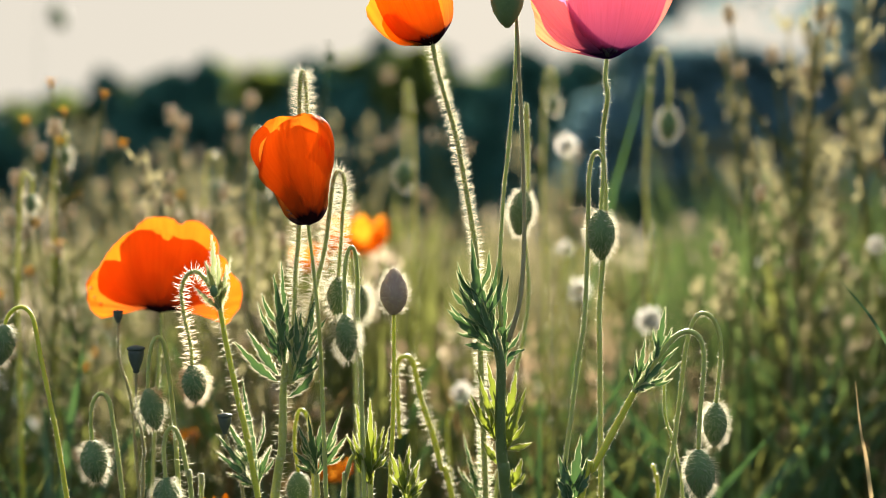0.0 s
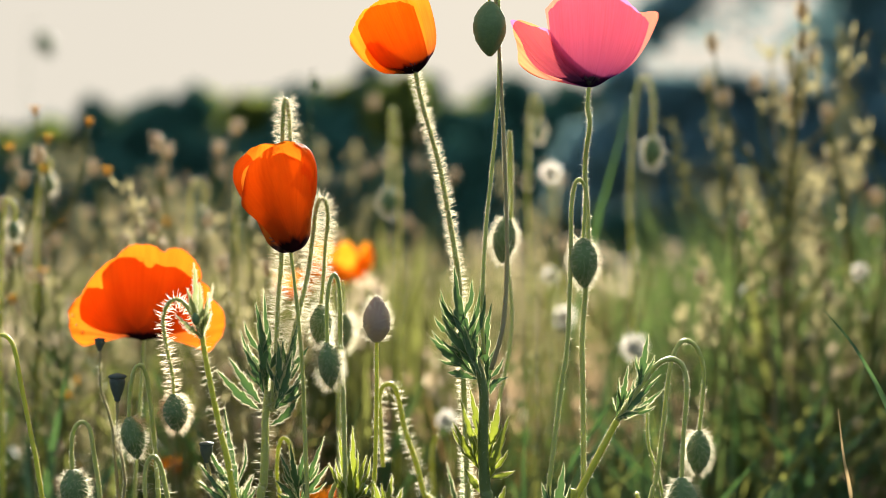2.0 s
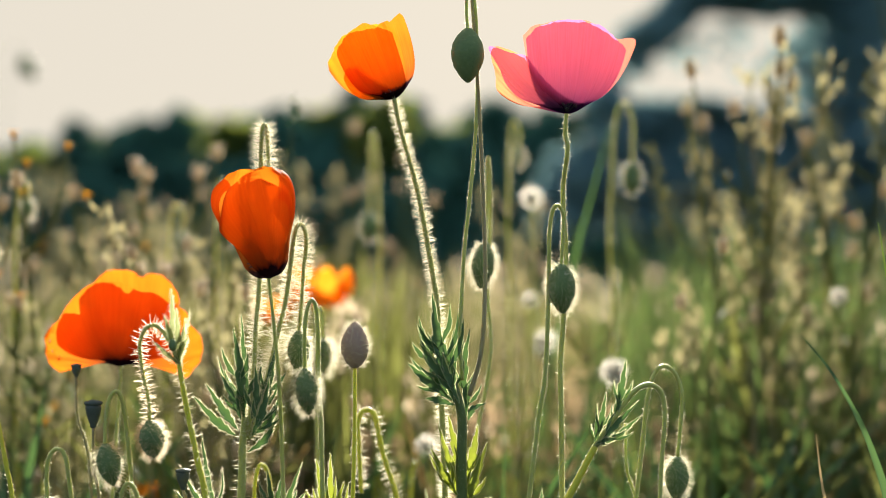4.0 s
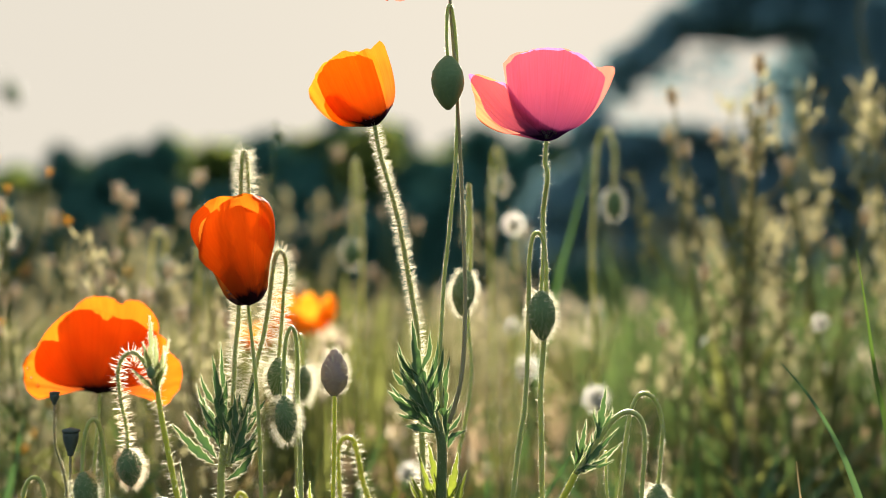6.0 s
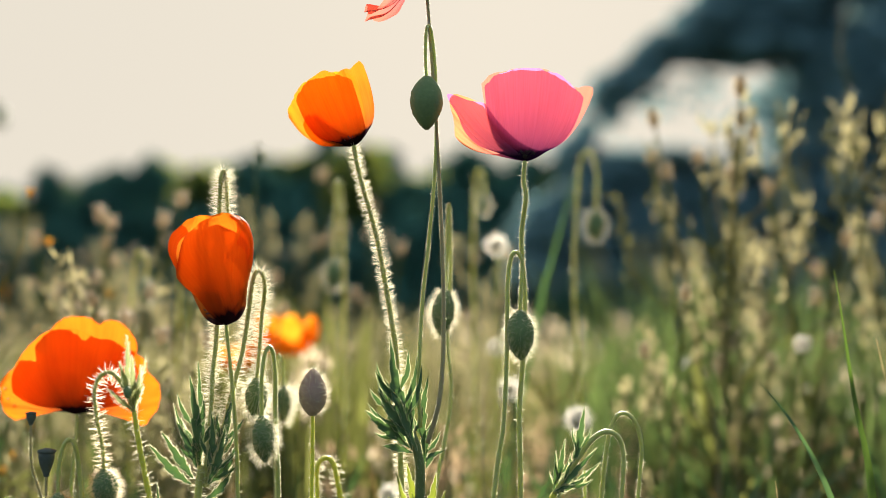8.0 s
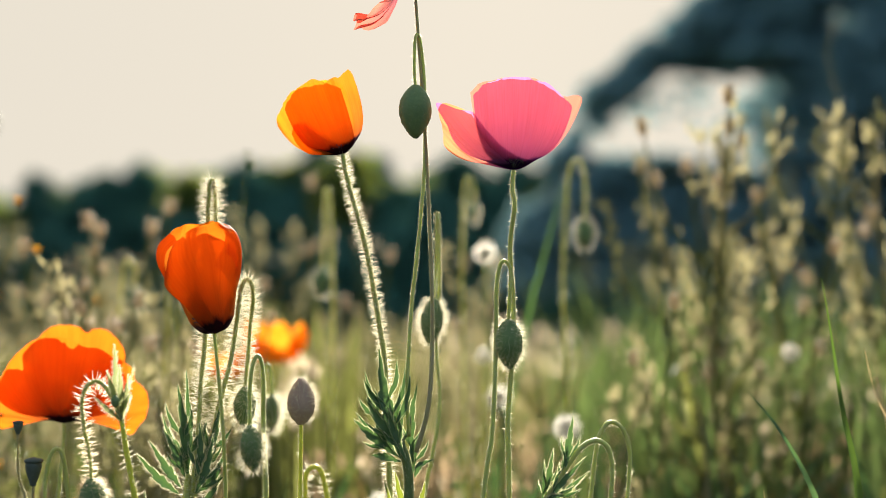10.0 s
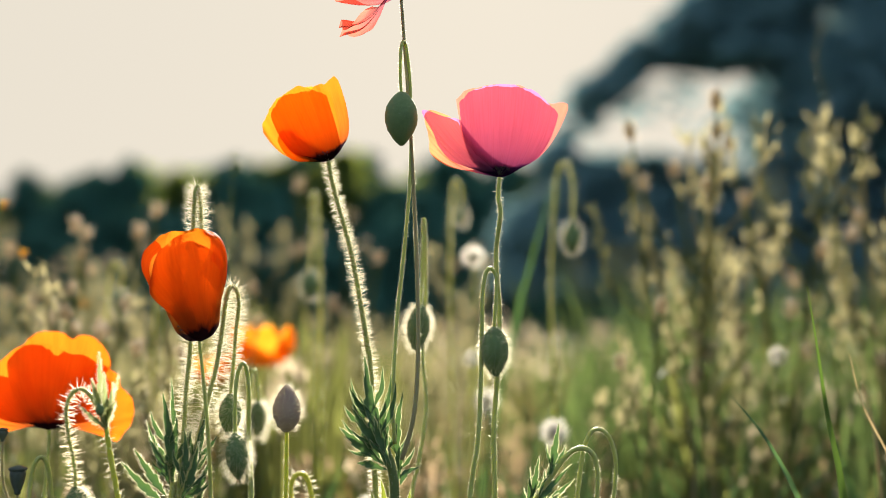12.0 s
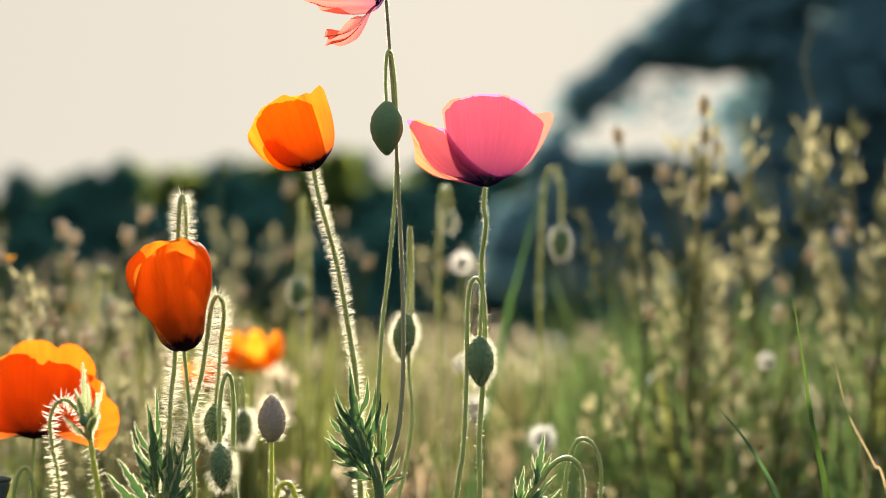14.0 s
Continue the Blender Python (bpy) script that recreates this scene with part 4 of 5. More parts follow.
def seed_stalk(name, label, group, mat, wide):
    """A thin stalk a third of a metre tall with a loose seed head."""
    root = thing(name, 0, 0, label, "seed head", group)
    foot, top = Vector((rs.uniform(-.03, .03), 0, -0.01)), Vector((0, 0, 0.33))
    Shape().tube(smooth_line([foot, foot.lerp(top, 0.6) + Vector((rs.uniform(-.01, .01), 0, 0)), top], 4), 0.0011, 0.0007, 5).build("stem", M_WEED, root)
    h = Shape()
    for _ in range(16):
        q = top + Vector((rs.gauss(0, 0.007), rs.gauss(0, 0.007), rs.uniform(-0.045, 0.005)))
        h.hair(q, q + Vector((rs.uniform(-.5, .5), rs.uniform(-.5, .5), 1)).normalized() * 0.011, wide)
    tagged(h.build("head", mat, root), kind="stuff")
    return root


for name, label, group, mat, wide, count, near, depth, west, east, low, tall in (
        ("seed_stalk", "pale seed head catching the low sun in the meadow", "pale seed heads", M_SEED, 0.0019, 190, 0.95, 4.0, -24, 27, 0.6, 1.4),
        ("sorrel_stalk", "pinkish brown sorrel seed head low in the meadow", "sorrel heads", M_SORREL, 0.0024, 84, 0.86, 1.6, -5, 22, 0.72, 1.06)):
    kinds = [seed_stalk(name, label, group, mat, wide) for _ in range(4)]
    for n in range(count):
        y = near * depth ** rs.random()
        k = rs.uniform(low, tall)
        m = pose(y * math.tan(radians(rs.uniform(west, east))), y, 0, 0, 0, rs.uniform(0, 360)) @ Matrix.Diagonal((k, k, k, 1))
        if n < 4:
            kinds[n].matrix_basis = m
        else:
            c = copy_thing(kinds[n % 4], m)
            c.scale = (k, k, k)

# ---- poppies in flower ----

P = (-0.1448, 0.6250, 0.3813)
wide_poppy = thing("poppy_flower", P[0], P[1], "wide open orange-red poppy with four backlit ruffled petals", "poppy", "poppies in flower")
stem(wide_poppy, to_ground([P, (-0.1451, 0.6250, 0.3677), (-0.1470, 0.6250, 0.3416), (-0.1488, 0.6250, 0.3095)]), 0.0009, 0.0012, M_STEM, 0.002, 5)
turn = lean(-2, 0) @ Matrix.Diagonal((1.0, 0.6, 0.8))
base = Vector(P)
fan_petal(wide_poppy, base, 9, 0.0488, 33, 0.004, 1.2, 0.012, 0.12, 4, ((-0.62, 0.22, 0.0015), (0.02, 0.10, -0.0030), (0.5, 0.25, 0.001)), 0.0016, 1, M_PETAL_SHADED)
fan_petal(wide_poppy, base, 62, 0.0424, 39, 0.005, 1.1, 0.004, 0.22, 2.6, ((0.5, 0.3, 0.001), (-0.1, 0.12, -0.0018)), 0.0018, 3, M_PETAL_SHADED)
west = fan_petal(wide_poppy, base, -59, 0.0405, 37, 0.005, 1.1, 0.002, 0.24, 2.6, ((-0.4, 0.3, 0.001), (0.15, 0.12, -0.0015)), 0.0016, 2, M_PETAL_SHADED)
fan_petal(wide_poppy, base, 2, 0.0415, 72, 0.006, 1.2, -0.012, 0.22, 3.0, ((-0.25, 0.2, 0.0015), (0.2, 0.12, -0.003), (0.5, 0.2, 0.001)), 0.0018, 4, M_PETAL_SHADED)
for index in (35 * 17 + 10, 35 * 18 + 13, 35 * 15 + 8, 35 * 16 + 15):
    spot = Vector(west.data.vertices[index].co) + PLACES[wide_poppy.name]
    Shape().egg(spot + Vector((-0.0006, -0.0009, 0.0)), Vector((0, 0, -1)), 0.0022, 0.0019, 8, 10, lumpy=0).build("dew_drop", M_DEW, wide_poppy, "clear round dew drop")
flower_heart(wide_poppy, base, turn)

P = (-0.0611, 0.5500, 0.4274)
cup_poppy = thing("poppy_flower", P[0], P[1], "half-closed orange-red poppy cup with a dark foot, leaning on its stem", "poppy", "poppies in flower")
stem(cup_poppy, to_ground([P, (-0.0577, 0.5500, 0.3976), (-0.0555, 0.5500, 0.3705), (-0.0545, 0.5500, 0.3453)]), 0.0009, 0.0012, M_STEM, 0.0018, 4)
turn = lean(-12, 0) @ Matrix.Diagonal((1.0, 0.8, 1.0))
base = Vector(P)
petal(cup_poppy, base, turn, 100, 118, [(0.001, -0.002), (0.0060, -0.0008), (0.0098, 0.004), (0.0112, 0.010), (0.0130, 0.018), (0.0172, 0.028), (0.0190, 0.037), (0.0165, 0.0450), (0.0105, 0.0495)], 0.0009, 0, 5, droop=0.06)
petal(cup_poppy, base, turn, -62, 100, [(0.001, -0.0022), (0.0064, -0.0009), (0.0102, 0.004), (0.0116, 0.010), (0.0140, 0.018), (0.0180, 0.027), (0.0196, 0.035), (0.0186, 0.0410), (0.0160, 0.0455)], 0.0010, 0, 6, droop=0.22, lop=-0.06)
flower_heart(cup_poppy, base, turn, 0.006)

P = (-0.0048, 0.5700, 0.5100)
bell_poppy = thing("poppy_flower", P[0], P[1], "orange poppy bell with golden rim on a bristly stem", "poppy", "poppies in flower")
stem(bell_poppy, to_ground([P, (-0.0022, 0.5700, 0.4969), (0.0064, 0.5700, 0.4655), (0.0132, 0.5700, 0.4279), (0.0157, 0.5700, 0.4095), (0.0173, 0.5700, 0.3728)]), 0.0012, 0.0016, M_STEM, 0.0038, 165, hair_r=0.00010)
turn = lean(-24, 0) @ Matrix.Diagonal((0.8, 0.8, 0.8))
base = Vector(P)
fan_petal(bell_poppy, base, -13, 0.0390, 33, 0.007, 1.3, 0.010, 0.14, 3, (), 0.0016, 8, M_PETAL_GOLD, tilt=-20)
fan_petal(bell_poppy, base, -42, 0.0260, 15, 0.007, 1.25, -0.003, 0.16, 2.4, (), 0.0010, 10, M_PETAL_GOLD, low=0.15, tilt=-20)
fan_petal(bell_poppy, base, -3, 0.0372, 30, 0.0088, 1.35, -0.008, 0.10, 2.4, ((0.3, 0.16, -0.003), (0.90, 0.16, 0.0052)), 0.0016, 9, tilt=-20)
flower_heart(bell_poppy, base, turn, 0.0045)

P = (0.0739, 0.5500, 0.5003)
pink_poppy = thing("poppy_flower", P[0], P[1], "poppy bowl against the bright sky, lens-flare pink in its colour, purple at the foot", "poppy", "poppies in flower")
stem(pink_poppy, to_ground([P, (0.0733, 0.5500, 0.4911), (0.0743, 0.5500, 0.4833), (0.0727, 0.5550, 0.4645), (0.0747, 0.5600, 0.4367), (0.0735, 0.5600, 0.4083), (0.0719, 0.5600, 0.3840), (0.0723, 0.5600, 0.3527)]), 0.0011, 0.0014, M_STEM, 0.0016, 22)
turn = lean(2, -1) @ Matrix.Diagonal((0.7, 0.7, 0.8))
base = Vector(P)
fan_petal(pink_poppy, base, 8, 0.0428, 37, 0.0085, 1.15, 0.003, 0.04, 3, ((-0.72, 0.14, 0.0010), (0.1, 0.4, 0.0010), (0.93, 0.14, 0.0050)), 0.0014, 11, M_PETAL_ROSE)
fan_petal(pink_poppy, base, -55, 0.0365, 19, 0.008, 1.1, 0.002, 0.16, 2.4, ((0.4, 0.45, 0.0090),), 0.0010, 14, M_PETAL_SALMON, low=0.14)
fan_petal(pink_poppy, base, 7, 0.0420, 36, 0.0098, 1.2, -0.004, 0.07, 3, ((0.2, 0.4, 0.0010),), 0.0014, 12, M_PETAL_FLARE_PINK)
fan_petal(pink_poppy, base, -49, 0.0370, 14, 0.0095, 1.15, -0.003, 0.14, 2, ((-0.05, 0.35, 0.0095),), 0.0008, 20, M_PETAL_FLARE_PINK, low=0.2)
flower_heart(pink_poppy, base, turn, 0.0045)

# ---- the leafy stem that carries the tallest flower and a bud ----
J = (0.0261, 0.5500, 0.3625)
leafy_plant = thing("poppy_plant", J[0], J[1], "leafy poppy plant with a stout stem, one bud and one flower", "poppy plant")
stem(leafy_plant, to_ground([Vector(J) + Vector((-0.004, 0.001, 0.016)), J, (0.0258, 0.5500, 0.3389), (0.0269, 0.5500, 0.3174), (0.0287, 0.5500, 0.3023)]), 0.0022, 0.0040, M_STEM_DARK, 0.0012, 14)
for foot, tip, w, n in (((0.0224, 0.5480, 0.3678), (0.0127, 0.5450, 0.4190), 0.0072, 3), ((0.0209, 0.5480, 0.3742), (0.0064, 0.5500, 0.4031), 0.0056, 2), ((0.0213, 0.5460, 0.3698), (0.0018, 0.5400, 0.3879), 0.0058, 1),
                        ((0.0223, 0.5450, 0.3681), (0.0095, 0.5400, 0.3723), 0.0044, 0), ((0.0246, 0.5520, 0.3687), (0.0227, 0.5550, 0.4020), 0.0056, 2), ((0.0274, 0.5560, 0.3670), (0.0302, 0.5600, 0.4023), 0.0050, 1),
                        ((0.0227, 0.5420, 0.3722), (0.0070, 0.5350, 0.3971), 0.0050, 1), ((0.0279, 0.5560, 0.3652), (0.0349, 0.5600, 0.3836), 0.0046, 1), ((0.0281, 0.5500, 0.3638), (0.0373, 0.5500, 0.3694), 0.0040, 0), ((0.0241, 0.5400, 0.3698), (0.0169, 0.5350, 0.3927), 0.0052, 1)):
    cut_leaf(leafy_plant, foot, tip, w, n, M_LEAF, sag=(-0.002, 0, 0.001), fringe=0.0006, spread=0.48)
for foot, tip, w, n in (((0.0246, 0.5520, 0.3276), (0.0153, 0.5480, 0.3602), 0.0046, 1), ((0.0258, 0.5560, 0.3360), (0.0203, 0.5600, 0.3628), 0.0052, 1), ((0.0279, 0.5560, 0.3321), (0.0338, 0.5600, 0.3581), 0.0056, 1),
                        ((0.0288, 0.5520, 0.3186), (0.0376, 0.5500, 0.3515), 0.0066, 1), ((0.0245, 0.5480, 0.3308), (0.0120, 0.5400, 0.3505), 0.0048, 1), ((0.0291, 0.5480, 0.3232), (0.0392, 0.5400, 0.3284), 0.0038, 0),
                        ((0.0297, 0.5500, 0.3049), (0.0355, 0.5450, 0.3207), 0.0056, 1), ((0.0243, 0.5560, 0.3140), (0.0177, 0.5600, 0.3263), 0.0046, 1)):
    cut_leaf(leafy_plant, foot, tip, w, n, M_LEAF_LIT, sag=(0, -0.003, 0), fringe=0.0007, spread=0.4)
# its bud
nodding_bud([(0.0289, 0.5500, 0.5384), (0.0284, 0.5500, 0.5465), (0.0286, 0.5500, 0.5583), (0.0297, 0.5520, 0.5632), (0.0314, 0.5550, 0.5595), (0.0333, 0.5570, 0.5402), (0.0333, 0.5560, 0.5031), (0.0304, 0.5550, 0.4660), (0.0273, 0.5530, 0.4364), (0.0254, 0.5500, 0.3997), (0.0264, 0.5500, 0.3795)],
            0.0245, 0.0152, (0, 0, -1), r=0.0008, mat=M_STEM, hair=0.001, per_cm=5, bud_hair=0.0008, count=160, root=leafy_plant)
# its flower
P = (0.0284, 0.5550, 0.5898)
stem(leafy_plant, [P, (0.0304, 0.5560, 0.5629), (0.0339, 0.5560, 0.5115), (0.0364, 0.5550, 0.4561), (0.0368, 0.5530, 0.4190), (0.0348, 0.5500, 0.3921), (0.0295, 0.5500, 0.3725)], 0.0008, 0.0013, M_STEM_BROWN, 0.001, 5)
turn = lean(-84, 0)
base = Vector(P)
petal(leafy_plant, base, turn, 15, 46, [(0.002, 0), (0.010, 0.004), (0.017, 0.012), (0.022, 0.024), (0.022, 0.036)], 0.0016, 0, 15, M_PETAL_ROSE)
petal(leafy_plant, base, turn, 95, 48, [(0.002, 0), (0.009, 0.004), (0.012, 0.013), (0.013, 0.026), (0.011, 0.038)], 0.0016, 0, 16, M_PETAL_ROSE)
petal(leafy_plant, base, turn, -85, 40, [(0.002, 0), (0.008, 0.004), (0.010, 0.012), (0.010, 0.024), (0.007, 0.034)], 0.0016, 0, 17, M_PETAL_ROSE)
petal(leafy_plant, base, turn, 182, 34, [(0.002, 0.001), (0.008, 0.007), (0.015, 0.011), (0.021, 0.017), (0.024, 0.025)], 0.0026, 0, 18, M_PETAL_ROSE)
flower_heart(leafy_plant, base, turn, 0.0035)

# ---- leafy stem with the tall bristly hooks ----
J = (-0.0730, 0.5550, 0.3488)
hook_plant = thing("poppy_plant", J[0], J[1], "leafy poppy plant with two tall bristly hooked bud stems", "poppy plant")
stem(hook_plant, to_ground([Vector(J) + Vector((0.001, 0.001, 0.014)), J, (-0.0730, 0.5550, 0.3426), (-0.0738, 0.5550, 0.3206), (-0.0767, 0.5550, 0.3020)]), 0.0018, 0.0026, M_STEM, 0.004, 26)
for foot, tip, w, n in (((-0.0751, 0.5500, 0.3566), (-0.0940, 0.5480, 0.3729), 0.0052, 0), ((-0.0746, 0.5500, 0.3599), (-0.0887, 0.5500, 0.3781), 0.0050, 0), ((-0.0739, 0.5520, 0.3636), (-0.0822, 0.5480, 0.3836), 0.0050, 1), ((-0.0732, 0.5550, 0.3633), (-0.0766, 0.5500, 0.4029), 0.0068, 2),
                        ((-0.0722, 0.5570, 0.3631), (-0.0744, 0.5600, 0.4091), 0.0048, 1), ((-0.0695, 0.5500, 0.3612), (-0.0667, 0.5500, 0.3863), 0.0048, 1), ((-0.0681, 0.5550, 0.3594), (-0.0583, 0.5600, 0.3953), 0.0060, 2), ((-0.0675, 0.5500, 0.3566), (-0.0555, 0.5500, 0.3725), 0.0056, 1),
                        ((-0.0683, 0.5480, 0.3589), (-0.0597, 0.5450, 0.3815), 0.0046, 1), ((-0.0711, 0.5500, 0.3510), (-0.0567, 0.5520, 0.3636), 0.0044, 0)):
    cut_leaf(hook_plant, foot, tip, w, n, M_LEAF, sag=(0.001, 0, -0.002), spread=0.5)
nodding_bud([(-0.0638, 0.5750, 0.4531), (-0.0640, 0.5750, 0.4731), (-0.0646, 0.5740, 0.4917), (-0.0655, 0.5720, 0.4974), (-0.0667, 0.5700, 0.4939), (-0.0673, 0.5700, 0.4727), (-0.0669, 0.5650, 0.4252), (-0.0680, 0.5620, 0.4046), (-0.0685, 0.5580, 0.3792), (-0.0703, 0.5550, 0.3530)],
            0.0215, 0.0125, (0, 0, -1), mat=M_STEM, hair=0.0054, hair_r=0.00007, per_cm=190, root=hook_plant, bud_hair=0.0045)
nodding_bud([(-0.0496, 0.5750, 0.4004), (-0.0484, 0.5750, 0.4147), (-0.0475, 0.5750, 0.4292), (-0.0462, 0.5740, 0.4412), (-0.0469, 0.5730, 0.4485), (-0.0492, 0.5720, 0.4509), (-0.0513, 0.5700, 0.4463), (-0.0530, 0.5680, 0.4305), (-0.0551, 0.5650, 0.4135), (-0.0585, 0.5620, 0.3981), (-0.0621, 0.5600, 0.3816), (-0.0692, 0.5550, 0.3530)],
            0.0195, 0.0105, (0, 0, -1), mat=M_STEM, hair=0.0054, hair_r=0.00007, per_cm=170, root=hook_plant, bud_hair=0.0045)

# ---- the young plant with a leafy tip before the wide poppy ----
J = (-0.0993, 0.5400, 0.3904)
tip_plant = thing("poppy_plant", J[0], J[1], "hairy poppy shoot with a pointed leafy tip and a nodding bud", "poppy plant")
stem(tip_plant, to_ground([J, (-0.0963, 0.5400, 0.3728), (-0.0904, 0.5400, 0.3447), (-0.0846, 0.5400, 0.3170)]), 0.0013, 0.0017, M_STEM_LIME, 0.0042, 26)
for tip, w, n in (((-0.1016, 0.5350, 0.4210), 0.0042, 1), ((-0.1038, 0.5300, 0.4097), 0.0038, 0), ((-0.0947, 0.5300, 0.4082), 0.0038, 0), ((-0.1083, 0.5300, 0.3983), 0.0034, 0), ((-0.0930, 0.5300, 0.4003), 0.0034, 0), ((-0.0973, 0.5250, 0.4127), 0.0034, 0)):
    cut_leaf(tip_plant, J, tip, w, n, M_SEPAL, fringe=0.0018)
s = Shape().egg(Vector((-0.0998, 0.5320, 0.3938)), Vector((-0.1, -0.2, 1)).normalized(), 0.0055, 0.0036)
s.build("bud", M_BUD, tip_plant)
nodding_bud([(-0.1114, 0.5400, 0.3623), (-0.1122, 0.5400, 0.3723), (-0.1149, 0.5400, 0.3849), (-0.1161, 0.5400, 0.3962), (-0.1138, 0.5400, 0.4029), (-0.1101, 0.5400, 0.4047), (-0.1063, 0.5400, 0.4024), (-0.1028, 0.5400, 0.3969), (-0.0998, 0.5400, 0.3909)],
            0.0168, 0.0115, (0.12, 0, -1), mat=M_STEM, hair=0.0045, per_cm=70, hair_mat=M_HAIR_RED, root=tip_plant, r=0.0009, hair_r=0.00017)

# ---- nodding buds ----
GREEN = "green hairy poppy bud nodding on a hooked stem"
nodding_bud([(-0.1983, 0.5500, 0.3799), (-0.1967, 0.5500, 0.3842), (-0.1931, 0.5500, 0.3878), (-0.1885, 0.5500, 0.3876), (-0.1850, 0.5500, 0.3817), (-0.1815, 0.5500, 0.3638), (-0.1769, 0.5500, 0.3407), (-0.1724, 0.5500, 0.3151)], 0.0185, 0.0115, (-0.12, 0, -1), "dark green hairy bud hanging from a lime hooked stem", mat=M_STEM_LIME, hair=0.0013, per_cm=16)
nodding_bud([(-0.1588, 0.5500, 0.3274), (-0.1593, 0.5500, 0.3369), (-0.1583, 0.5500, 0.3454), (-0.1549, 0.5500, 0.3492), (-0.1511, 0.5500, 0.3459), (-0.1486, 0.5500, 0.3305), (-0.1453, 0.5500, 0.3049)], 0.0195, 0.0125, (0.12, 0, -1), "hairy green poppy bud low on a short hook", mat=M_STEM, hair=0.0016)
nodding_bud([(-0.1322, 0.5450, 0.3516), (-0.1320, 0.5450, 0.3618), (-0.1304, 0.5450, 0.3719), (-0.1278, 0.5460, 0.3751), (-0.1253, 0.5470, 0.3712), (-0.1237, 0.5500, 0.3561), (-0.1217, 0.5500, 0.3356), (-0.1197, 0.5500, 0.3074)], 0.0190, 0.0110, (0.22, 0, -1), GREEN, mat=M_STEM, hair=0.0012)
nodding_bud([(-0.1233, 0.5400, 0.3125), (-0.1241, 0.5400, 0.3246), (-0.1230, 0.5400, 0.3326), (-0.1200, 0.5400, 0.3354), (-0.1170, 0.5410, 0.3299), (-0.1139, 0.5420, 0.3141), (-0.1122, 0.5430, 0.3013)], 0.0190, 0.0120, (0.05, 0, -1), "green bud on a low hook with long bristles", mat=M_STEM, hair=0.0035, per_cm=20)
nodding_bud([(-0.0440, 0.5450, 0.3846), (-0.0442, 0.5450, 0.4000), (-0.0433, 0.5450, 0.4105), (-0.0414, 0.5460, 0.4155), (-0.0395, 0.5470, 0.4128), (-0.0386, 0.5490, 0.4024), (-0.0387, 0.5520, 0.3846), (-0.0376, 0.5530, 0.3631), (-0.0370, 0.5530, 0.3448)], 0.0205, 0.0105, (0.09, 0, -1), "dark green bristly bud hanging from a slender hook", mat=M_STEM, hair=0.0008, per_cm=5, bud_hair=0.0048, count=1500)
nodding_bud([(-0.0443, 0.6600, 0.3931), (-0.0450, 0.6600, 0.4046), (-0.0465, 0.6600, 0.4100), (-0.0483, 0.6600, 0.4046), (-0.0484, 0.6600, 0.3774), (-0.0475, 0.6600, 0.3383)], 0.019, 0.0085, (0, 0, -1), "dark bud in a broad pale halo of hair", mat=M_STEM, hair=0.002, bud_hair=0.0065, count=1500)
nodding_bud([(0.0712, 0.5500, 0.4315), (0.0721, 0.5500, 0.4449), (0.0724, 0.5500, 0.4533), (0.0713, 0.5500, 0.4569), (0.0693, 0.5500, 0.4585), (0.0672, 0.5500, 0.4554), (0.0659, 0.5500, 0.4456), (0.0656, 0.5500, 0.4303), (0.0652, 0.5500, 0.4104), (0.0636, 0.5500, 0.3797), (0.0592, 0.5500, 0.3490)], 0.0225, 0.0128, (0.02, 0, -1), "plump green bud with bristles on a pale green hook", mat=M_STEM, hair=0.0013, per_cm=16, r=0.00095)
nodding_bud([(0.0408, 0.6200, 0.4434), (0.0417, 0.6200, 0.4602), (0.0420, 0.6200, 0.4805), (0.0423, 0.6210, 0.4879), (0.0432, 0.6220, 0.4807), (0.0435, 0.6220, 0.4487), (0.0419, 0.6200, 0.4198), (0.0435, 0.6180, 0.3970), (0.0425, 0.6150, 0.3816), (0.0387, 0.6120, 0.3607), (0.0344, 0.6100, 0.3387)], 0.0235, 0.0125, (-0.1, 0, -1), "bud ringed by pale hair on a grey-green stem", mat=M_STEM, hair=0.0011, per_cm=16, bud_hair=0.0042, count=1700, r=0.0009)
nodding_bud([(0.1280, 0.5700, 0.3416), (0.1295, 0.5700, 0.3564), (0.1303, 0.5700, 0.3692), (0.1276, 0.5700, 0.3800), (0.1226, 0.5700, 0.3843), (0.1178, 0.5700, 0.3816), (0.1141, 0.5700, 0.3694), (0.1105, 0.5700, 0.3397), (0.1074, 0.5700, 0.3174), (0.1029, 0.5700, 0.2994)], 0.0205, 0.0112, (-0.04, 0, -1), GREEN, mat=M_STEM, hair=0.0012, per_cm=16)

# the side branch with a leafy tuft and its bud
J = (0.0864, 0.5500, 0.3497)
branch_plant = thing("poppy_plant", J[0] - 0.03, J[1], "slanting poppy stem with a leafy tuft and a nodding bud", "poppy plant")
stem(branch_plant, to_ground([J, (0.0782, 0.5500, 0.3343), (0.0680, 0.5500, 0.3151), (0.0629, 0.5500, 0.3044)]), 0.0017, 0.0021, M_STEM_LIME, 0.001, 6)
nodding_bud([(0.1146, 0.5450, 0.3242), (0.1153, 0.5450, 0.3415), (0.1168, 0.5450, 0.3592), (0.1167, 0.5450, 0.3694), (0.1142, 0.5450, 0.3759), (0.1086, 0.5460, 0.3776), (0.1017, 0.5470, 0.3727), (0.0932, 0.5480, 0.3602), (0.0864, 0.5500, 0.3497)], 0.0225, 0.0140, (0.07, 0, -1), root=branch_plant, mat=M_STEM, hair=0.0011, per_cm=14, r=0.0011)
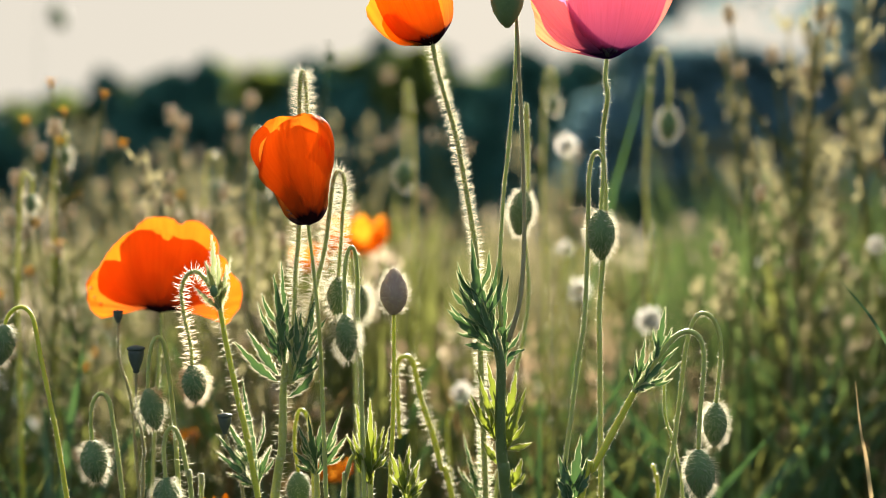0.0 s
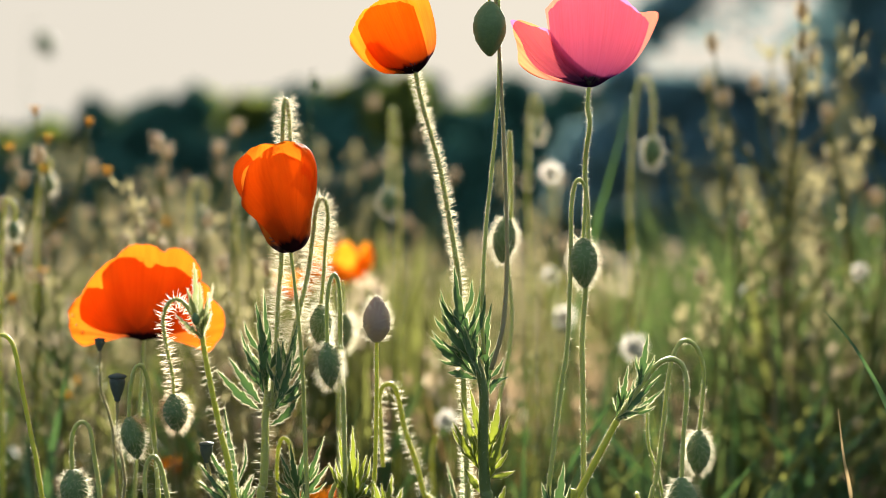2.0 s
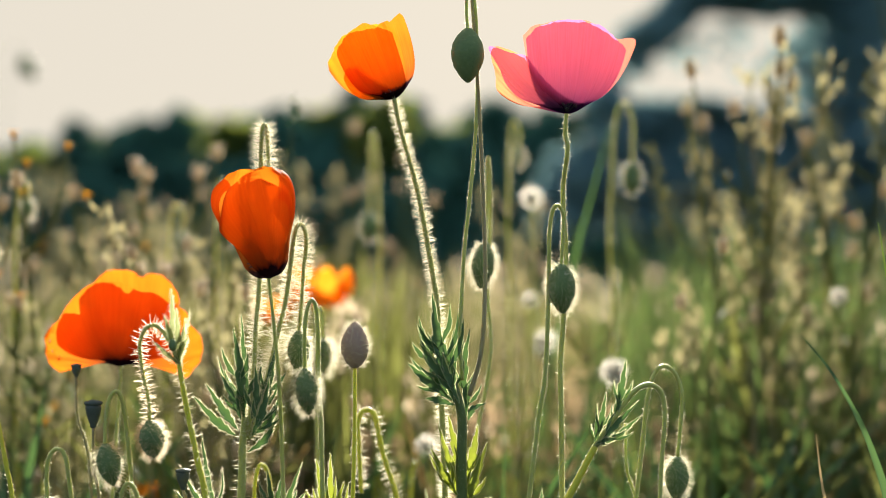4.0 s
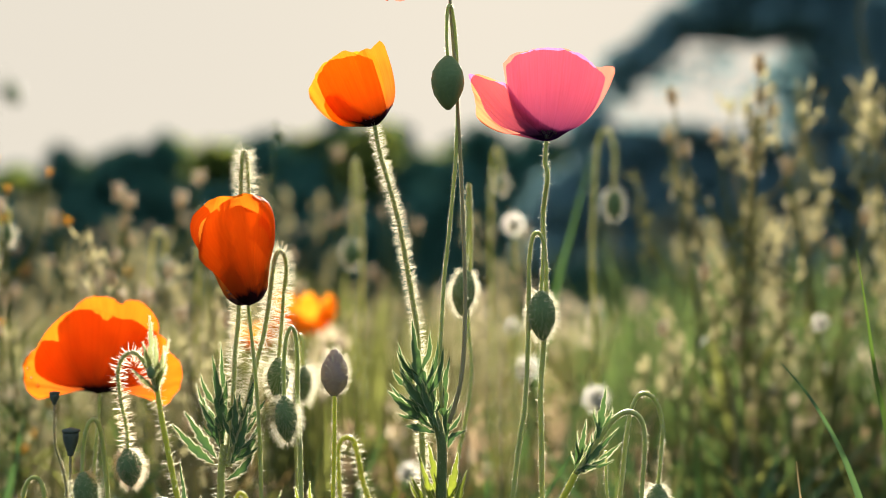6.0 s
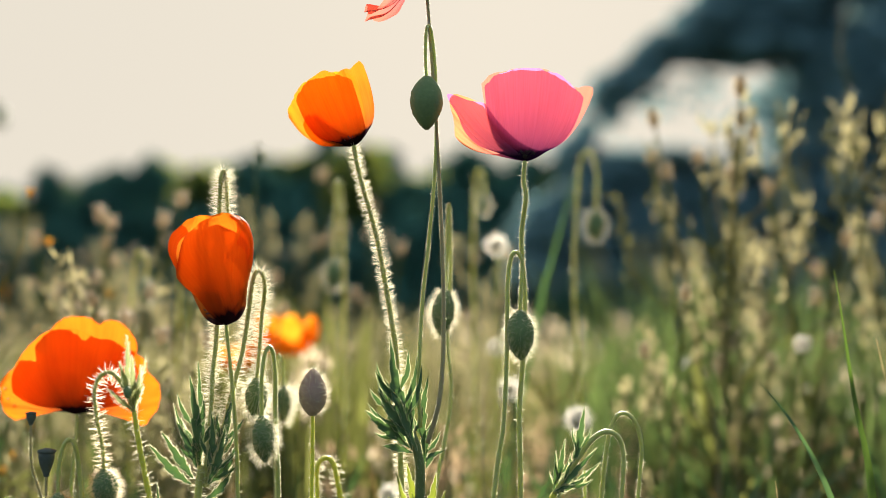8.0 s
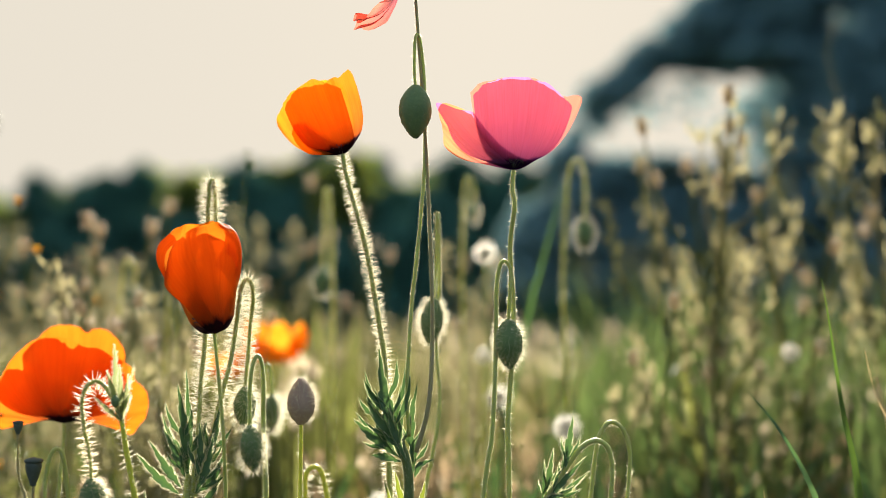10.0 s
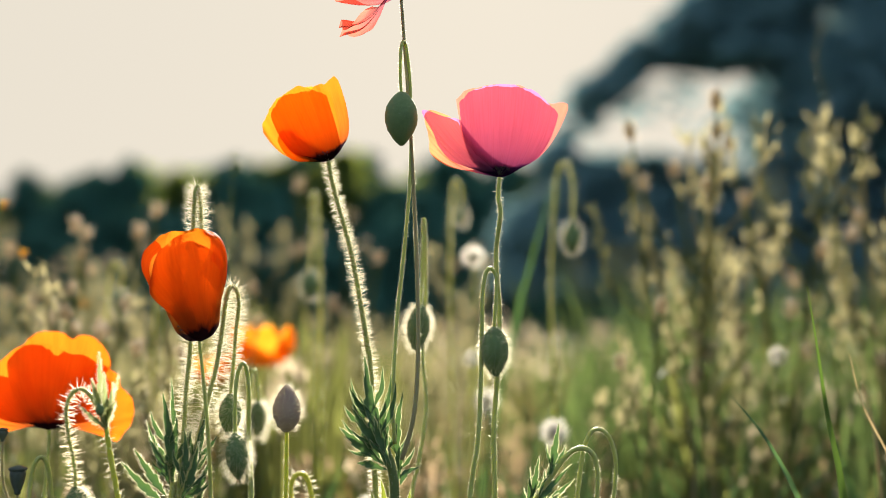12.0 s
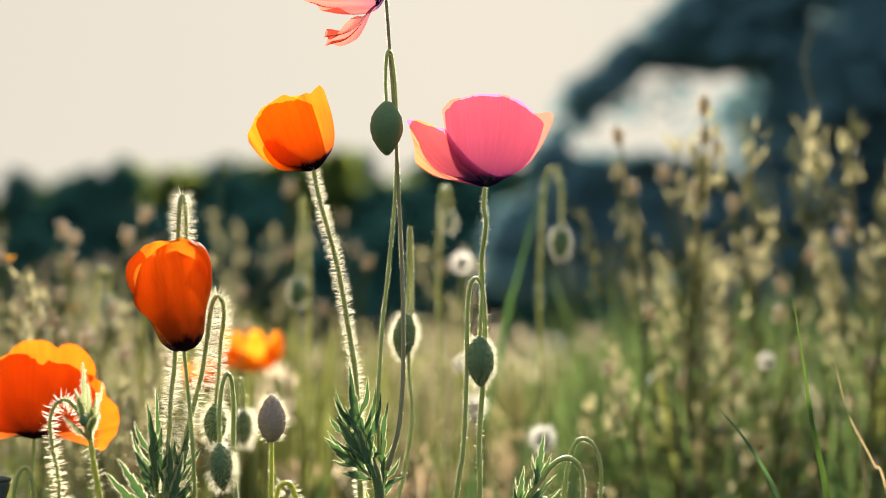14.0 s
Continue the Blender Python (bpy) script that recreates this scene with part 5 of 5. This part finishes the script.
for foot, tip, w in (((0.0943, 0.5470, 0.3615), (0.0997, 0.5450, 0.3891), 0.006), ((0.0864, 0.5500, 0.3510), (0.0906, 0.5450, 0.3744), 0.005), ((0.0859, 0.5500, 0.3510), (0.0864, 0.5450, 0.3694), 0.004), ((0.0881, 0.5480, 0.3525), (0.1044, 0.5400, 0.3711), 0.005),
                     ((0.0897, 0.5500, 0.3523), (0.1066, 0.5450, 0.3643), 0.005), ((0.0936, 0.5500, 0.3587), (0.0974, 0.5500, 0.3766), 0.005), ((0.0869, 0.5480, 0.3500), (0.0944, 0.5400, 0.3547), 0.004)):
    cut_leaf(branch_plant, foot, tip, w * 0.78, 1, M_LEAF, fringe=0.0009)

# ---- upright bud, capsules ----
upright_bud([(-0.0228, 0.5650, 0.3846), (-0.0228, 0.5650, 0.3622), (-0.0234, 0.5650, 0.3307), (-0.0247, 0.5650, 0.3017)], 0.0215, 0.0130, "mauve-brown upright poppy bud in a pale hairy halo", M_STEM_LIME, M_BUD_BROWN, 0.0012, 0.0036, 620)
seed_capsule([(-0.1388, 0.5500, 0.3587), (-0.1383, 0.5500, 0.3433), (-0.1353, 0.5500, 0.3228), (-0.1359, 0.5500, 0.3049)], 0.0125, 0.0068, "small dark green seed capsule on a brown stalk")
seed_capsule([(-0.1603, 0.6000, 0.3776), (-0.1595, 0.6000, 0.3587), (-0.1545, 0.6000, 0.3419), (-0.1518, 0.6000, 0.3140)], 0.0065, 0.0045, "tiny dark seed capsule on a thin dry stalk")

# ---- bent bristly stem, low ----
P = (-0.0216, 0.6100, 0.3190)
bent = thing("bent_stem", (0.0045, 0.6100, 0.2889)[0], P[1], "pale bristly stem bent over like a hook", "stem")
stem(bent, to_ground([P, (-0.0230, 0.6100, 0.3435), (-0.0232, 0.6100, 0.3548), (-0.0204, 0.6100, 0.3599), (-0.0153, 0.6100, 0.3576), (-0.0108, 0.6100, 0.3383), (-0.0054, 0.6100, 0.3219), (-0.0006, 0.6100, 0.3040), (0.0045, 0.6100, 0.2895)]), 0.0013, 0.0017, M_STEM_LIME, 0.004, 44)


# ---- grass blades, sharp at the edge ----
def grass_blade(points, width, label, mat, face=(0.5, -1, 0.1)):
    pts = to_ground(points)
    root = thing("grass_blade", pts[-1].x, pts[-1].y, label, "grass", "single grass blades")
    line = smooth_line(list(reversed(pts)), 8)
    Shape().blade(line, width, Vector(face).normalized(), 0, fold=0.5, thick=0.0003).build("blade", mat, root)


grass_blade([(0.1834, 0.5600, 0.3993), (0.1966, 0.5600, 0.3832), (0.2089, 0.5600, 0.3618), (0.2167, 0.5600, 0.3422), (0.2226, 0.5600, 0.3213), (0.2262, 0.5600, 0.3007)], 0.0062, "green grass blade leaning over", M_BLADE)
grass_blade([(0.2163, 0.5500, 0.4511), (0.2202, 0.5500, 0.4226), (0.2240, 0.5500, 0.3925), (0.2289, 0.5500, 0.3661), (0.2308, 0.5500, 0.3478), (0.2318, 0.5500, 0.3230), (0.2321, 0.5500, 0.3003)], 0.0058, "tall bright green grass blade", M_BLADE_LIME, (0.25, -1, 0.1))
grass_blade([(0.1968, 0.5800, 0.3513), (0.1990, 0.5800, 0.3283), (0.2040, 0.5800, 0.2959)], 0.0035, "dry straw-coloured grass stalk", M_DRY)
grass_blade([(0.2556, 0.6000, 0.4198), (0.2614, 0.6000, 0.3944), (0.2738, 0.6000, 0.3690), (0.2819, 0.6000, 0.3466)], 0.002, "thin dry straw stalk", M_DRY)


# ---- low leafy shoots at the foot of the poppies ----
def low_shoot(foot, tips, label, mat, width=0.0055, fringe=0.0012, lobes=2):
    f = Vector(foot)
    root = thing("poppy_shoot", f.x, f.y, label, "poppy shoot", "low poppy shoots")
    stem(root, to_ground([f, f + Vector((0.001, 0.002, -0.05))]), 0.0014, 0.0019, M_STEM, 0.002, 10)
    for n, t in enumerate(tips):
        cut_leaf(root, f, t, width * 0.72, 1, mat, sag=(0, -0.002, 0.001), fringe=fringe, seed=n)
    return root


LIT = "yellow-green poppy leaves, light from behind put into their colour"
DARK = "dark toothed poppy leaves edged with bright hairs"
low_shoot((-0.0583, 0.5600, 0.3132), [(-0.0667, 0.5600, 0.3328), (-0.0611, 0.5500, 0.3395), (-0.0557, 0.5600, 0.3354), (-0.0462, 0.5550, 0.3421), (-0.0432, 0.5500, 0.3305), (-0.0675, 0.5500, 0.3228)], "green poppy leaves with curled tips", M_LEAF)
low_shoot((-0.0336, 0.5600, 0.3080), [(-0.0401, 0.5600, 0.3432), (-0.0336, 0.5600, 0.3458), (-0.0266, 0.5500, 0.3343), (-0.0440, 0.5500, 0.3305), (-0.0340, 0.5450, 0.3339), (-0.0399, 0.5500, 0.3254)], LIT, M_LEAF_LIT, 0.0065)
low_shoot((-0.0178, 0.5550, 0.3012), [(-0.0152, 0.5550, 0.3245), (-0.0202, 0.5500, 0.3215), (-0.0074, 0.5500, 0.3100), (-0.0109, 0.5600, 0.3171), (-0.0243, 0.5550, 0.3219)], LIT, M_LEAF_LIT, 0.006)
low_shoot((-0.0842, 0.5500, 0.3100), [(-0.1020, 0.5500, 0.3305), (-0.1004, 0.5550, 0.3387), (-0.1019, 0.5450, 0.3237), (-0.0777, 0.5500, 0.3254), (-0.0943, 0.5700, 0.3538), (-0.0948, 0.5450, 0.3135)], DARK, M_LEAF, 0.005, 0.0018)
low_shoot((0.0583, 0.5500, 0.2997), [(0.0624, 0.5500, 0.3305), (0.0522, 0.5500, 0.3215), (0.0668, 0.5500, 0.3151), (0.0510, 0.5450, 0.3110)], "broad dark green poppy leaves", M_LEAF, 0.0085, 0.0006)
low_shoot((0.0184, 0.6000, 0.2916), [(0.0123, 0.6000, 0.3140), (0.0170, 0.6000, 0.3307), (0.0100, 0.6000, 0.3224), (0.0234, 0.6000, 0.3140)], DARK, M_LEAF, 0.004, 0.001)

# ---- soft buds behind ----
SOFT = "pale-haired poppy bud behind, out on its own stem"


def back_bud(top, size=1.0, d_up=0.05, bend=0.018, label=SOFT):
    t = Vector(top)
    nodding_bud([t, t + Vector((0.001, 0, d_up * 0.6)), t + Vector((-bend * 0.3, 0, d_up)), t + Vector((-bend, 0, d_up * 0.7)), t + Vector((-bend * 1.4, 0, -0.05)), t + Vector((-bend * 1.2, 0, -0.12))],
                0.021 * size, 0.0125 * size, (0, 0, -1), label, 0.0012, M_STEM_LIME, None, 0.003, 14, 0.005, 420)


back_bud((0.1665, 0.9000, 0.5139), 1.15, 0.045, 0.012)
back_bud((-0.0295, 0.9200, 0.4776), 1.1, 0.06, -0.006)
back_bud((0.0863, 0.9500, 0.5301), 0.75, 0.02, 0.006)
nodding_bud([(-0.0830, 0.9, 0.5572), (-0.0832, 0.9, 0.5622), (-0.0850, 0.9, 0.5632), (-0.0862, 0.9, 0.5560), (-0.0870, 0.9, 0.50), (-0.0855, 0.9, 0.42)],
            0.008, 0.0062, (0.2, 0, -1), "tiny dark bud on a thin stalk, softly out of focus", 0.0005, M_STEM_DARK, None, 0.0006, 3, 0.001, 60)
back_bud((-0.1759, 0.9500, 0.4641), 1.0, 0.02, 0.008)
back_bud((-0.1419, 0.9500, 0.4729), 1.1, 0.03, 0.006)
back_bud((0.1119, 1.0000, 0.3829), 1.1, 0.03, 0.012)
back_bud((-0.2638, 0.8500, 0.4823), 0.7, 0.012, 0.006)
back_bud((-0.2537, 0.7500, 0.4461), 0.6, 0.012, 0.006)

# unknown dark spot: head and stalk added, sized and placed to fit the view
nodding_bud([(-0.9581, 3.0, 0.987), (-0.9641, 3.0, 1.0090), (-0.9761, 3.0, 1.0130), (-0.9881, 3.0, 0.9870), (-0.9981, 3.01, 0.7870), (-0.9881, 3.02, 0.3870)],
            0.062, 0.046, (0.45, 0, -1), "dark soft spot against the sky, built as a drooping head on an added stalk", 0.0007, M_STEM_DARK, None, 0.002, 2, 0.006, 200)


def puff(top, size, label):
    """A round pale seed head: fine bristles from one centre."""
    t = Vector(top)
    pts = to_ground([t, t + Vector((0.002, 0.002, -0.06)), t + Vector((0.003, 0.004, -0.14))])
    root = thing("seed_puff", pts[-1].x, pts[-1].y, label, "seed head", "round seed heads")
    stem(root, pts, 0.0009, 0.0012, M_STEM, 0.0)
    h = Shape()
    for _ in range(230):
        d = Vector((rnd.gauss(0, 1), rnd.gauss(0, 1), rnd.gauss(0, 1))).normalized()
        h.hair(t + d * size * 0.15, t + d * size * rnd.uniform(0.9, 1.35), 0.0008)
    h.build("bristles", M_FLUFF, root)


puff((0.1445, 0.8500, 0.3620), 0.009, "round white seed head, softly lit")
puff((0.0134, 0.8500, 0.3114), 0.007, "small round white head standing for a soft bright disc")
# added in place of a bright reflection on a leaf
puff((0.0961, 0.9500, 0.4914), 0.008, "small round white head standing for a soft bright disc")


def back_poppy(foot, size, tilt, seed, label):
    f = Vector(foot)
    pts = to_ground([f, f + Vector((0.004, 0.002, -0.08)), f + Vector((0.006, 0.004, -0.16))])
    root = thing("poppy_flower", pts[-1].x, pts[-1].y, label, "poppy", "poppies in flower")
    stem(root, pts, 0.001, 0.0014, M_STEM, 0.003, 8)
    turn = lean(*tilt)
    for k in range(4):
        petal(root, f, turn, 90 * k + 15, 58, [(0.002, 0), (0.013 * size, 0.002), (0.021 * size, 0.009 * size), (0.0235 * size, 0.020 * size), (0.020 * size, 0.030 * size)], 0.002, 0, seed + k, M_PETAL_YELLOW)
    flower_heart(root, f, turn)


back_poppy((-0.0727, 1.0000, 0.4051), 1.08, (4, -5), 40, "golden orange poppy standing further back")
back_poppy((-0.1006, 0.9500, 0.3935), 0.7, (-10, -5), 50, "golden orange poppy further back, half hidden")
back_poppy((-0.2006, 0.9500, 0.2566), 0.45, (0, 0), 60, "small orange poppy low in the grass")
back_poppy((-0.1114, 0.6000, 0.2762), 0.45, (10, 0), 65, "small orange-red poppy low in the grass")
back_poppy((-0.0677, 0.7500, 0.2683), 0.45, (0, 0), 70, "small yellow-orange flower low in the grass")

grass_blade([(0.1632, 0.9700, 0.5553), (0.1528, 0.9700, 0.5187), (0.1412, 0.9700, 0.4777), (0.1305, 0.9700, 0.4369)], 0.006, "broad pale leaf blade standing further back", M_LEAF)
puff((0.1063, 0.9500, 0.3794), 0.009, "round white seed head among the green")
puff((0.3380, 0.9500, 0.4145), 0.006, "tiny round white seed head")
puff((0.1003, 1.0000, 0.4107), 0.006, "tiny round white seed head")

# ---- small growth at the foot ----
nodding_bud([(-0.0336, 0.5600, 0.3195), (-0.0375, 0.5600, 0.3216), (-0.0422, 0.5600, 0.3179), (-0.0448, 0.5600, 0.3080), (-0.0459, 0.5600, 0.2976)], 0.010, 0.0062, (0.85, 0, -0.5), "small dark drooping bud low among the leaves", mat=M_STEM, hair=0.0008, per_cm=8, bud_hair=0.001, count=200, r=0.0011)
nodding_bud([(-0.0714, 0.6000, 0.3034), (-0.0734, 0.6000, 0.3182), (-0.0722, 0.6000, 0.3313), (-0.0697, 0.6000, 0.3347), (-0.0667, 0.6000, 0.3302), (-0.0647, 0.6000, 0.3140), (-0.0636, 0.6000, 0.2916)], 0.0185, 0.0115, (0, 0, -1), "soft green bud on a low pale hook", mat=M_STEM_LIME, hair=0.0015, per_cm=12, bud_hair=0.002, count=700)
seed_capsule([(-0.0987, 0.5500, 0.3310), (-0.0962, 0.5500, 0.3228), (-0.0918, 0.5500, 0.3100)], 0.0095, 0.0058, "small dark bud-shaped capsule beside hairy leaves")


def thin_stem(points, r, label, mat):
    pts = to_ground(points)
    root = thing("thin_stem", pts[-1].x, pts[-1].y, label, "stem", "thin bare stems")
    stem(root, pts, r, r * 1.3, mat, 0.0012, 12)


thin_stem([(0.1036, 0.5700, 0.3578), (0.1041, 0.5700, 0.3368), (0.1087, 0.5700, 0.3219), (0.1111, 0.5700, 0.3103), (0.1124, 0.5700, 0.2980)], 0.0007, "thin green stem curving beside a bud", M_STEM)
thin_stem([(0.1035, 0.6000, 0.3078), (0.1055, 0.6000, 0.3000), (0.1063, 0.6000, 0.2888)], 0.0009, "short pale shoot tip", M_STEM_LIME)
thin_stem([(-0.1097, 0.5500, 0.3131), (-0.1092, 0.5500, 0.3074), (-0.1095, 0.5500, 0.2997)], 0.0010, "short green shoot tip", M_STEM)
thin_stem([(0.0056, 0.7500, 0.3147), (0.0028, 0.7500, 0.3014), (0.0049, 0.7500, 0.2665)], 0.0011, "soft lime stem tip further back", M_STEM_LIME)
thin_stem([(0.4401, 1.1000, 0.7224), (0.4314, 1.1000, 0.6908), (0.4005, 1.1000, 0.7438)][:2] + [(0.4418, 1.1000, 0.6273), (0.4433, 1.1000, 0.5015)], 0.0012, "tall blurred stalk standing further back", M_WEED)
thin_stem([(0.3024, 0.7000, 0.4015), (0.3086, 0.7000, 0.3785), (0.3118, 0.7000, 0.3458)], 0.0009, "dry straw stalk in the meadow", M_DRY)
thin_stem([(0.2393, 0.8500, 0.3707), (0.2433, 0.8500, 0.3331), (0.2419, 0.8500, 0.2856)], 0.0012, "pale dry stalk in the meadow", M_MEADOW_DRY)
thin_stem([(0.2232, 0.9500, 0.3935), (0.2277, 0.9500, 0.3406), (0.2261, 0.9500, 0.2698)], 0.0012, "pale dry stalk in the meadow", M_MEADOW_DRY)
